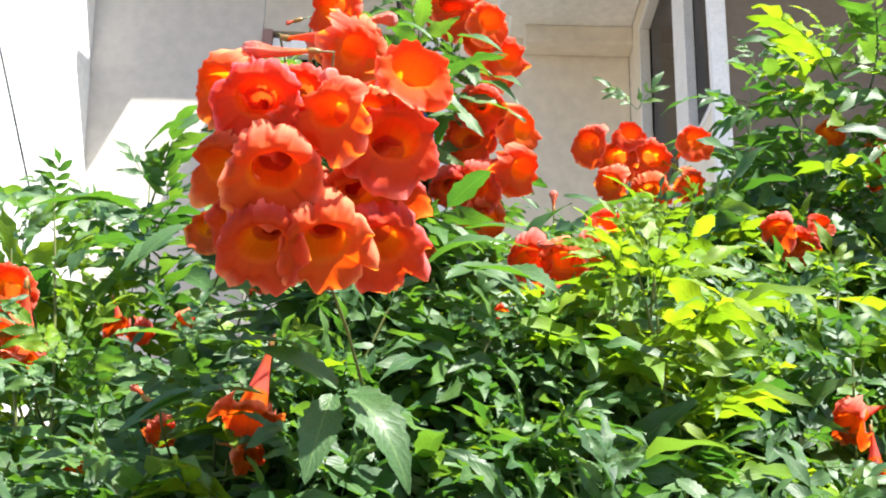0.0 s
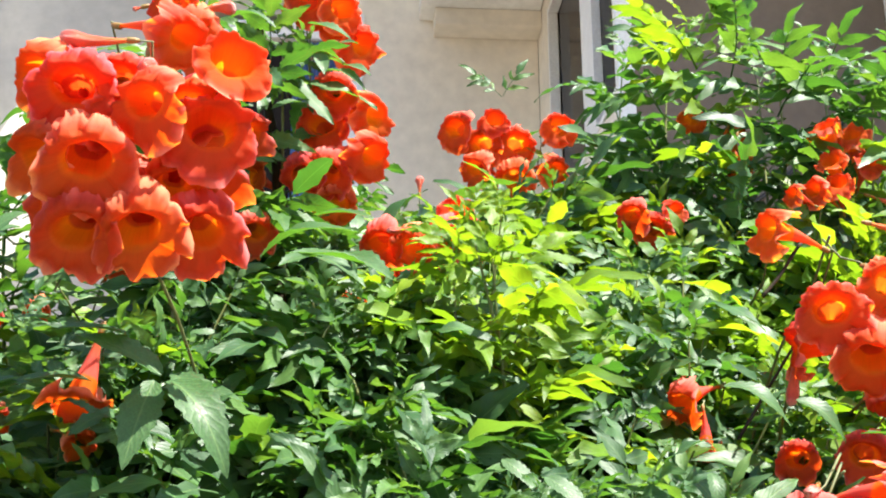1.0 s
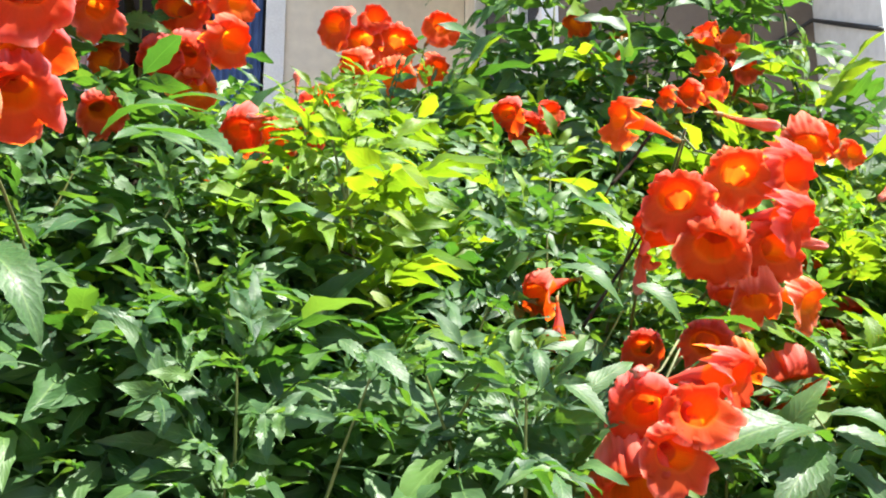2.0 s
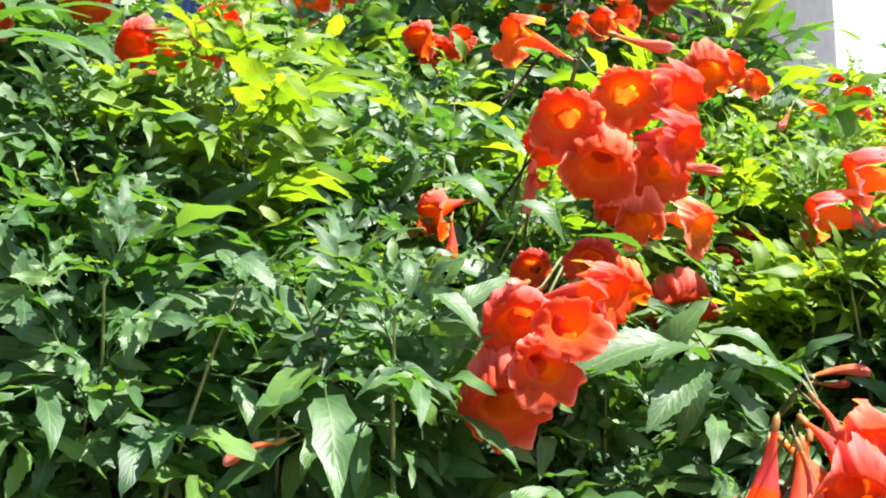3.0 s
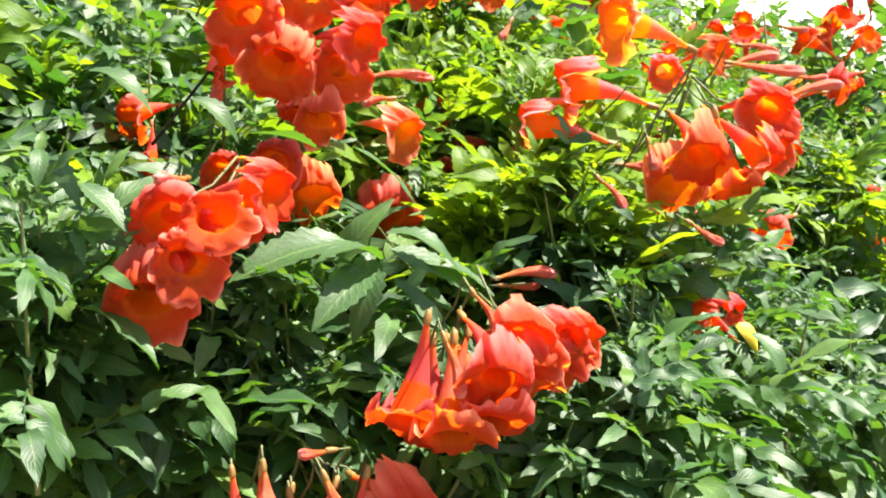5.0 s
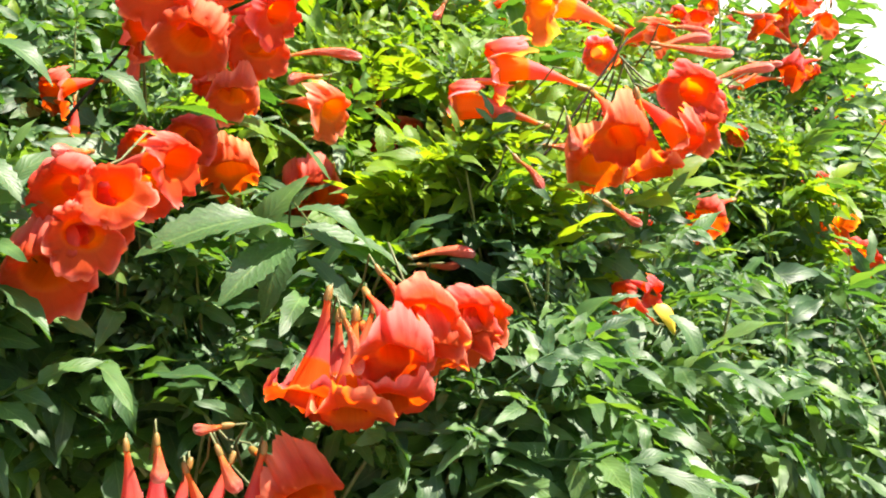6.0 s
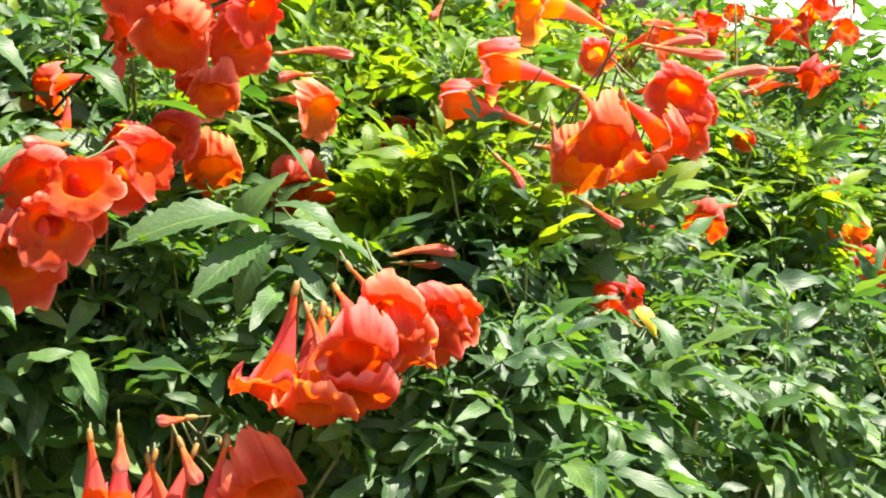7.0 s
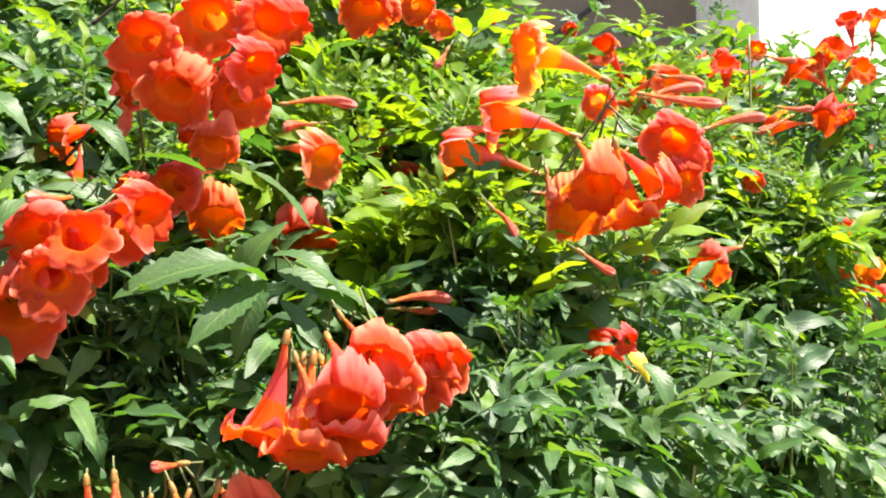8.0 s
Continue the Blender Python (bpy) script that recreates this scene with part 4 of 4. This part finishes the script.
def leafy_face():
    rng = random.Random(21)
    for i in range(1400):
        x = rng.uniform(-0.85, 2.1)
        if x < -0.13 and rng.random() < 0.80:
            continue
        top = crown(x) + rng.uniform(-0.10, 0.03)
        z = 1.12 + (top - 1.12) * rng.random() ** 0.85
        if x < -0.13 and z > 1.70 and rng.random() < 0.6:
            continue
        # low down the growth is open and runs deep
        deep = (x > 0.85 and z < 1.62) or (0.08 < x < 0.4 and z < 1.5)
        y = face_depth(x, z) + (0.42 if deep else (0.34 if z < 1.58 else 0.22) if x > -0.17 else 0.2) * rng.random() ** (1.0 if deep else 1.3)
        p = Vector((x, y, z))
        rise = rng.uniform(0.2, 1.0)
        way = (rng.uniform(-0.5, 0.5), -rng.uniform(0.1, 0.8), rise)
        foliage.shoot(rng, p, way, rng.uniform(0.15, 0.28), rng.uniform(0.7, 1.15) * (0.8 if deep else 1.1 if z > 1.62 else 0.72), young=int(rng.random() < (0.004 if z < 1.58 else 0.03) + (0.92 if x > 0.58 else 0.35 if z > 1.9 or x < 0.28 else 0.62) * min(1.0, max(0.0, (z - (1.55 if 0.1 < x < 0.9 else 1.62)) / 0.18))))
    # fresh shoots in the sun beside the blooms
    for i in range(80):
        x, z = rng.uniform(0.46, 0.80), rng.uniform(1.70, 1.90)
        p = Vector((x, 0.93 + 0.75 * (z - 1.62) + rng.uniform(-0.02, 0.10), z))
        foliage.shoot(rng, p, (rng.uniform(-0.5, 0.5), -rng.uniform(0.0, 0.5), 1.0), rng.uniform(0.12, 0.22), rng.uniform(0.7, 1.05), room=0.022, young=int(i % 3 > 0))
    # leafy shoots that hang forward below the tall blooms
    for i in range(68):
        x, z = (rng.uniform(-0.26, 0.10), rng.uniform(1.53, 1.68)) if i < 60 else (rng.uniform(0.08, 0.30), rng.uniform(1.56, 1.62))
        p = Vector((x, 0.72 + 0.4 * (z - 1.5) + rng.uniform(-0.03, 0.08) - (0.05 if i >= 60 else 0.0), z))
        foliage.shoot(rng, p, (rng.uniform(-0.5, 0.5), -rng.uniform(0.3, 0.8), 0.9), rng.uniform(0.12, 0.2), rng.uniform(0.7, 1.1), young=0)
    for i in range(34):
        x, z = rng.uniform(0.02, 0.36), rng.uniform(1.66, 1.88)
        foliage.shoot(rng, Vector((x, face_depth(x, z) + rng.uniform(-0.02, 0.10), z)), (rng.uniform(-0.4, 0.4), -rng.uniform(0.1, 0.5), 1.0), rng.uniform(0.14, 0.22), rng.uniform(0.8, 1.1), young=int(i % 4 == 0))
    for i in range(85):
        x, z = (rng.uniform(-0.10, 0.26), rng.uniform(1.62, 1.85)) if i < 60 else (rng.uniform(-0.32, -0.12), rng.uniform(1.50, 1.66))
        foliage.shoot(rng, Vector((x, face_depth(x, z) + rng.uniform(0.03, 0.2), z)), (rng.uniform(-0.4, 0.4), -rng.uniform(0.1, 0.5), 1.0), rng.uniform(0.12, 0.2), rng.uniform(0.7, 1.0), young=int(i % 5 == 0 and z > 1.72))
    for i in range(34):
        p = Vector((rng.uniform(-0.13, 0.08), rng.uniform(1.02, 1.22), rng.uniform(1.60, 1.86)))
        foliage.shoot(rng, p, (rng.uniform(-0.4, 0.4), -rng.uniform(0.2, 0.6), 1.0), rng.uniform(0.14, 0.22), rng.uniform(0.9, 1.2), room=0.0, young=int(i % 4 == 0))
    for i in range(26):
        p = Vector((rng.uniform(-0.34, -0.15), rng.uniform(0.74, 0.84), rng.uniform(1.55, 1.71)))
        foliage.shoot(rng, p, (rng.uniform(-0.4, 0.5), -rng.uniform(0.1, 0.5), 1.0), rng.uniform(0.12, 0.18), rng.uniform(0.7, 0.95), young=int(i % 5 == 0))
    for i in range(48):
        x, z = rng.uniform(0.0, 0.45), rng.uniform(1.57, 1.70)
        foliage.shoot(rng, Vector((x, face_depth(x, z) + rng.uniform(0.0, 0.12), z)), (rng.uniform(-0.5, 0.5), -rng.uniform(0.2, 0.6), 0.9), rng.uniform(0.12, 0.2), rng.uniform(0.65, 0.95), young=int(i % 4 == 0 and z > 1.62))
    for i in range(26):
        p = Vector((rng.uniform(-0.06, 0.16), rng.uniform(0.93, 1.12), rng.uniform(1.66, 1.84)))
        foliage.shoot(rng, p, (rng.uniform(-0.3, 0.5), -rng.uniform(0.2, 0.6), 0.9), rng.uniform(0.14, 0.2), rng.uniform(0.8, 1.1), room=0.02, young=int(i % 4 == 0))
    for x, y, z in ((0.125, 0.86, 1.800), (0.14, 0.87, 1.815), (0.155, 0.86, 1.785), (0.165, 0.88, 1.825), (0.085, 0.86, 1.75)):
        foliage.shoot(rng, Vector((x, y, z)), (rng.uniform(-0.3, 0.3), -0.3, 1.0), 0.14, 0.9, room=0.0, young=1)
    # a dense lip of leaves that overhangs the shaded part of the face
    for i in range(80):
        x, z = (rng.uniform(0.02, 0.42) if i % 2 else rng.uniform(0.9, 1.5)), rng.uniform(1.50, 1.63)
        p = Vector((x, face_depth(x, z) + rng.uniform(0.01, 0.16), z))
        foliage.shoot(rng, p, (rng.uniform(-0.6, 0.6), -rng.uniform(0.3, 0.9), 0.6), rng.uniform(0.12, 0.2), rng.uniform(0.7, 1.1), young=0)
    for i in range(70):
        if i < 42:
            x, z = rng.uniform(0.9, 1.45), rng.uniform(1.73, 1.83)
            y = face_depth(x, z) - rng.uniform(0.0, 0.10)
        else:
            x, z = rng.uniform(0.56, 0.84), rng.uniform(1.49, 1.64)
            y = face_depth(x, z) - rng.uniform(-0.03, 0.04)
        foliage.shoot(rng, Vector((x, y, z)), (rng.uniform(-0.6, 0.6), -rng.uniform(0.2, 0.7), 0.8), rng.uniform(0.10, 0.17), rng.uniform(0.6, 1.0), young=int(rng.random() < (0.7 if i < 42 else 0.3 if z > 1.58 else 0.0)))
    # sunlit growth between the pale blooms and the hanging cluster
    for i in range(48):
        x, z = rng.uniform(0.53, 0.68), rng.uniform(1.62, 1.77)
        p = Vector((x, face_depth(x, z) + rng.uniform(-0.05, 0.03), z))
        foliage.shoot(rng, p, (rng.uniform(-0.5, 0.5), -rng.uniform(0.1, 0.5), 1.0), rng.uniform(0.10, 0.18), rng.uniform(0.6, 0.95), young=int(rng.random() < 0.85))
    # mature leafage in the light behind the large cluster
    for i in range(40):
        z = rng.uniform(1.63, 1.77)
        p = Vector((rng.uniform(-0.12, 0.08), 0.75 + 0.8 * (z - 1.62) + rng.uniform(0.0, 0.06), z))
        foliage.shoot(rng, p, (rng.uniform(-0.4, 0.5), -rng.uniform(0.1, 0.5), 1.0), rng.uniform(0.12, 0.2), rng.uniform(0.75, 1.05), room=0.03, young=int(i % 8 == 0))
    # mature leafage low beside the hanging cluster
    for i in range(46):
        x, z = rng.uniform(0.56, 0.82), rng.uniform(1.36, 1.50)
        p = Vector((x, face_depth(x, z) + rng.uniform(-0.08, 0.05), z))
        foliage.shoot(rng, p, (rng.uniform(-0.5, 0.5), -rng.uniform(0.3, 0.8), 0.8), rng.uniform(0.12, 0.18), rng.uniform(0.65, 1.0), young=0)
    # the far side of the shrubs
    for i in range(260):
        x = rng.uniform(-0.08, 2.1)
        z = rng.uniform(0.55, crown(x) - 0.12)
        p = Vector((x, face_depth(x, 1.5) + rng.uniform(0.35, 1.0), z))
        foliage.shoot(rng, p, (rng.uniform(-0.5, 0.5), rng.uniform(-0.3, 0.8), 0.8), rng.uniform(0.2, 0.3), 1.2)
    # behind the crown, and the leafage under the view
    for i in range(320):
        x = rng.uniform(-0.1, 2.3)
        y = face_depth(x, crown(x)) + rng.uniform(0.0, 0.9)
        p = Vector((x, y, crown(x) + rng.uniform(-0.25, 0.0)))
        foliage.shoot(rng, p, (rng.uniform(-0.3, 0.3), rng.uniform(-0.3, 0.3), 1.0), rng.uniform(0.2, 0.3), 1.2, young=1)
    for i in range(120):
        x, z = rng.uniform(-0.2, 2.1), rng.uniform(0.35, 1.15)
        p = Vector((x, face_depth(x, 1.3) + 0.1 + 0.3 * rng.random(), z))
        foliage.shoot(rng, p, (rng.uniform(-0.5, 0.5), -0.8, 0.6), 0.25, 1.1)


def tall_shoots():
    """Shoots that stand above the crown against the house."""
    rng = random.Random(8)
    for x, y, z in ((0.452, 1.3, 2.231), (0.418, 1.5, 2.306), (0.551, 1.28, 2.188), (0.594, 1.26, 2.179),
            (0.215, 1.25, 2.11), (0.627, 1.2, 2.11), (0.657, 1.2, 2.134), (0.653, 1.15, 1.998),
            (-0.339, 1.0, 1.888), (-0.296, 1.15, 1.968), (-0.351, 0.95, 1.823), (-0.295, 1.0, 1.863),
            (-0.261, 1.1, 1.918), (0.518, 1.35, 2.251), (0.45, 1.4, 2.242), (0.531, 1.3, 2.163),
            (1.029, 1.7, 2.163), (1.115, 1.7, 2.151), (1.314, 1.9, 2.262), (0.779, 1.5, 2.043),
            (0.884, 1.6, 2.083), (1.351, 1.9, 2.211), (1.167, 1.7, 2.099), (1.44, 1.9, 2.209),
            (0.73, 1.3, 1.935), (0.947, 1.5, 1.993), (1.052, 1.6, 2.045), (0.806, 1.4, 1.954),
            (0.638, 1.2, 1.871), (1.472, 1.8, 2.152), (0.546, 1.1, 1.823), (-0.039, 0.97, 1.863),
            (0.003, 0.98, 1.87), (-0.017, 0.98, 2.027), (-0.032, 0.97, 2.043), (0.012, 0.96, 1.998),
            (-0.075, 0.95, 2.042), (-0.004, 1.0, 2.073), (-0.089, 0.9, 1.969), (1.247, 1.45, 2.005),
            (1.286, 1.4, 1.977), (1.327, 1.4, 1.94), (1.25, 1.4, 1.909), (1.386, 1.5, 2.088),
            (1.366, 1.7, 2.138), (1.237, 1.5, 1.978)):
        foliage.shoot(rng, Vector((x, y, z)), (rng.uniform(-0.12, 0.12), rng.uniform(-0.15, 0.1), 1.0), rng.uniform(0.18, 0.30), rng.uniform(0.9, 1.25), 0.03, 0.036, int(x > 0.3 and rng.random() < 0.2))


def blade_mesh(seed, material):
    """One toothed leaflet along +x, one unit long."""
    rng = random.Random(seed)
    s = Sheet()
    n, bow, fold = 17, rng.uniform(0.05, 0.22), rng.uniform(0.1, 0.35)
    rows, uvs = [], []
    for i in range(n):
        u = i / (n - 1)
        w = 0.195 * (math.sin(math.pi * u ** 0.8) ** 0.85 if 0 < u < 1 else 0.02) * (1.09 if i % 2 else 0.91)
        rows.append([Vector((u - 0.10 * w * abs(k), w * k, -bow * math.sin(math.pi * u) * -0.6 - bow * u * u + fold * w * abs(k) + 0.012 * math.sin(11 * u + seed + 2 * k) * abs(k))) for k in (-1, -0.5, 0, 0.5, 1)])
        uvs.append([(u, 0.5 + 0.5 * k) for k in (-1, -0.5, 0, 0.5, 1)])
    s.grid(rows, uvs)
    return s.mesh("leaf", material)


BLADES = [blade_mesh(i, LEAF) for i in range(5)]
FRESH_BLADES = [blade_mesh(i, YOUNG) for i in range(5)]


def blade(rng, base, tip, lean, kinds=BLADES):
    """A large leaflet from base to tip; lean tips its face from the sky towards the path."""
    a, b = Vector(base), Vector(tip)
    up = Vector((rng.uniform(-0.2, 0.2), -lean, 1.0))
    r = turned(b - a, up) @ Matrix(((0, 1, 0, 0), (0, 0, 1, 0), (1, 0, 0, 0), (0, 0, 0, 1)))
    part("leaf", kinds[rng.randrange(5)], owner(a.x), "", Matrix.Translation(a) @ r @ Matrix.Scale((b - a).length, 4))


BLADE_RNG = random.Random(4)
blade(BLADE_RNG, (0.280, 0.714, 1.658), (0.318, 0.700, 1.638), 0.6)
blade(BLADE_RNG, (0.277, 0.714, 1.590), (0.306, 0.700, 1.562), 0.8)
blade(BLADE_RNG, (0.306, 0.847, 1.514), (0.332, 0.840, 1.471), 1.2)
blade(BLADE_RNG, (0.456, 0.800, 1.644), (0.503, 0.790, 1.606), 0.15)
blade(BLADE_RNG, (0.344, 0.767, 1.661), (0.376, 0.760, 1.637), 1.2)
blade(BLADE_RNG, (0.476, 0.774, 1.568), (0.537, 0.760, 1.540), 0.8)
blade(BLADE_RNG, (0.447, 0.774, 1.573), (0.367, 0.760, 1.545), 0.9)
blade(BLADE_RNG, (0.461, 0.774, 1.566), (0.451, 0.760, 1.507), 1.3)
blade(BLADE_RNG, (0.472, 0.767, 1.578), (0.521, 0.750, 1.559), 0.5)
blade(BLADE_RNG, (0.237, 0.817, 1.572), (0.195, 0.790, 1.569), 0.6)
blade(BLADE_RNG, (0.241, 0.830, 1.576), (0.212, 0.810, 1.589), 0.6)
blade(BLADE_RNG, (0.252, 0.824, 1.570), (0.293, 0.800, 1.556), 0.6)
blade(BLADE_RNG, (0.250, 0.817, 1.571), (0.280, 0.790, 1.574), 0.5)
blade(BLADE_RNG, (0.145, 0.837, 1.542), (0.182, 0.820, 1.517), 0.7)
blade(BLADE_RNG, (0.146, 0.870, 1.478), (0.101, 0.850, 1.452), 0.8)
blade(BLADE_RNG, (0.157, 0.844, 1.563), (0.199, 0.830, 1.551), 0.6)
blade(BLADE_RNG, (0.112, 0.890, 1.494), (0.165, 0.870, 1.484), 0.6)
blade(BLADE_RNG, (0.161, 0.674, 1.596), (0.184, 0.660, 1.577), 0.8)
blade(BLADE_RNG, (0.256, 0.674, 1.599), (0.256, 0.660, 1.577), 0.8)
blade(BLADE_RNG, (0.122, 0.730, 1.585), (0.147, 0.710, 1.572), 0.8)
blade(BLADE_RNG, (-0.052, 0.687, 1.651), (-0.012, 0.660, 1.602), 0.9)
blade(BLADE_RNG, (-0.061, 0.687, 1.651), (-0.071, 0.660, 1.599), 1.0)
blade(BLADE_RNG, (-0.053, 0.700, 1.658), (-0.018, 0.680, 1.627), 0.7)
blade(BLADE_RNG, (-0.082, 0.714, 1.684), (-0.130, 0.700, 1.686), 0.4)
blade(BLADE_RNG, (-0.133, 0.700, 1.652), (-0.181, 0.680, 1.627), 0.4)
blade(BLADE_RNG, (0.002, 0.847, 1.776), (0.060, 0.820, 1.761), 0.5)
blade(BLADE_RNG, (0.015, 0.947, 1.846), (0.066, 0.920, 1.842), 0.4)
blade(BLADE_RNG, (-0.234, 0.841, 1.819), (-0.276, 0.800, 1.810), 0.3)
blade(BLADE_RNG, (-0.187, 0.834, 1.793), (-0.221, 0.800, 1.763), 0.5)
blade(BLADE_RNG, (-0.135, 0.760, 1.703), (-0.157, 0.740, 1.703), 0.4)
blade(BLADE_RNG, (0.029, 0.791, 1.761), (0.002, 0.760, 1.747), 0.4)
blade(BLADE_RNG, (0.037, 0.821, 1.772), (0.078, 0.780, 1.747), 0.4)
blade(BLADE_RNG, (-0.025, 0.804, 1.624), (-0.046, 0.780, 1.627), 0.6)
blade(BLADE_RNG, (-0.020, 0.804, 1.608), (-0.017, 0.780, 1.542), 1.4)
blade(BLADE_RNG, (-0.013, 0.804, 1.618), (0.023, 0.780, 1.605), 0.6)
blade(BLADE_RNG, (0.149, 0.774, 1.621), (0.171, 0.760, 1.601), 0.9)
blade(BLADE_RNG, (0.251, 0.740, 1.610), (0.279, 0.720, 1.583), 0.8)
blade(BLADE_RNG, (0.039, 0.760, 1.554), (0.028, 0.740, 1.531), 1.2)
blade(BLADE_RNG, (0.173, 0.747, 1.580), (0.134, 0.720, 1.564), 0.7)
blade(BLADE_RNG, (0.174, 0.747, 1.547), (0.138, 0.720, 1.541), 0.7)
blade(BLADE_RNG, (0.735, 0.760, 1.515), (0.753, 0.740, 1.478), 0.9)
blade(BLADE_RNG, (0.686, 0.804, 1.536), (0.661, 0.780, 1.505), 0.9)
blade(BLADE_RNG, (0.814, 1.027, 1.424), (0.870, 1.000, 1.387), 0.8)
blade(BLADE_RNG, (0.810, 1.027, 1.429), (0.845, 1.000, 1.424), 0.6)
blade(BLADE_RNG, (0.796, 1.040, 1.430), (0.759, 1.020, 1.432), 0.6)
blade(BLADE_RNG, (0.490, 0.780, 1.555), (0.545, 0.760, 1.549), 0.5)
blade(BLADE_RNG, (0.469, 0.767, 1.559), (0.421, 0.740, 1.562), 0.5)
blade(BLADE_RNG, (0.424, 0.760, 1.631), (0.379, 0.750, 1.639), 0.15)
blade(BLADE_RNG, (0.462, 0.767, 1.554), (0.418, 0.740, 1.513), 0.9)
blade(BLADE_RNG, (1.101, 1.104, 1.531), (1.041, 1.080, 1.488), 0.8)
blade(BLADE_RNG, (1.093, 1.104, 1.544), (1.024, 1.080, 1.536), 0.6)
blade(BLADE_RNG, (0.666, 0.967, 1.517), (0.716, 0.950, 1.477), 0.8)
blade(BLADE_RNG, (0.727, 0.967, 1.450), (0.747, 0.950, 1.399), 1.0)
blade(BLADE_RNG, (0.746, 0.860, 1.565), (0.794, 0.840, 1.542), 0.5)
blade(BLADE_RNG, (0.654, 0.814, 1.499), (0.683, 0.800, 1.491), 0.4)
blade(BLADE_RNG, (0.900, 1.017, 1.660), (0.946, 1.000, 1.646), 0.5)
blade(BLADE_RNG, (0.752, 0.967, 1.688), (0.778, 0.950, 1.666), 0.5)
blade(BLADE_RNG, (-0.047, 0.834, 1.966), (-0.012, 0.820, 1.961), 0.5)
blade(BLADE_RNG, (-0.101, 0.694, 1.861), (-0.073, 0.680, 1.850), 0.6)
blade(BLADE_RNG, (0.008, 0.917, 2.009), (0.045, 0.900, 1.990), 0.5)
blade(BLADE_RNG, (0.018, 0.917, 1.981), (0.024, 0.900, 1.955), 0.8)
blade(BLADE_RNG, (0.023, 0.917, 1.964), (0.060, 0.900, 1.947), 0.5)
blade(BLADE_RNG, (0.039, 0.917, 1.971), (0.062, 0.900, 1.956), 0.5)
blade(BLADE_RNG, (0.006, 0.917, 1.936), (-0.019, 0.900, 1.923), 0.6)
blade(BLADE_RNG, (-0.013, 0.917, 1.942), (-0.002, 0.900, 1.969), 0.8)
blade(BLADE_RNG, (-0.024, 0.917, 1.842), (-0.041, 0.900, 1.844), 0.5)
blade(BLADE_RNG, (-0.015, 0.904, 1.836), (0.013, 0.880, 1.838), 0.5)
blade(BLADE_RNG, (-0.015, 0.904, 1.840), (-0.005, 0.880, 1.849), 0.5)
blade(BLADE_RNG, (-0.059, 0.700, 1.657), (-0.117, 0.710, 1.689), 0.5)
blade(BLADE_RNG, (-0.141, 0.700, 1.655), (-0.182, 0.690, 1.629), 0.3)
blade(BLADE_RNG, (-0.105, 0.730, 1.659), (-0.148, 0.710, 1.657), 0.4)
blade(BLADE_RNG, (-0.220, 0.840, 1.817), (-0.287, 0.800, 1.811), 0.3)
blade(BLADE_RNG, (-0.182, 0.820, 1.799), (-0.212, 0.800, 1.764), 0.9)
blade(BLADE_RNG, (-0.276, 0.860, 1.827), (-0.229, 0.860, 1.837), 0.4)
blade(BLADE_RNG, (-0.217, 0.820, 1.699), (-0.256, 0.800, 1.703), 0.4)
blade(BLADE_RNG, (-0.015, 0.820, 1.769), (0.053, 0.800, 1.795), 0.5)
blade(BLADE_RNG, (0.064, 0.800, 1.756), (0.006, 0.780, 1.764), 0.5)
blade(BLADE_RNG, (-0.179, 0.800, 1.806), (-0.152, 0.800, 1.815), 0.5)
blade(BLADE_RNG, (0.164, 0.980, 1.813), (0.134, 0.960, 1.780), 1.0)
blade(BLADE_RNG, (0.168, 0.980, 1.809), (0.215, 0.950, 1.786), 0.4)
blade(BLADE_RNG, (0.172, 1.000, 1.820), (0.239, 0.980, 1.808), 0.4)
blade(BLADE_RNG, (0.468, 0.800, 1.631), (0.426, 0.780, 1.642), 1.1, FRESH_BLADES)
blade(BLADE_RNG, (0.550, 0.860, 1.665), (0.552, 0.850, 1.628), 1.3, FRESH_BLADES)
blade(BLADE_RNG, (0.576, 0.880, 1.672), (0.579, 0.870, 1.639), 1.3, FRESH_BLADES)

leafy_face()
tall_shoots()
foliage.finish()
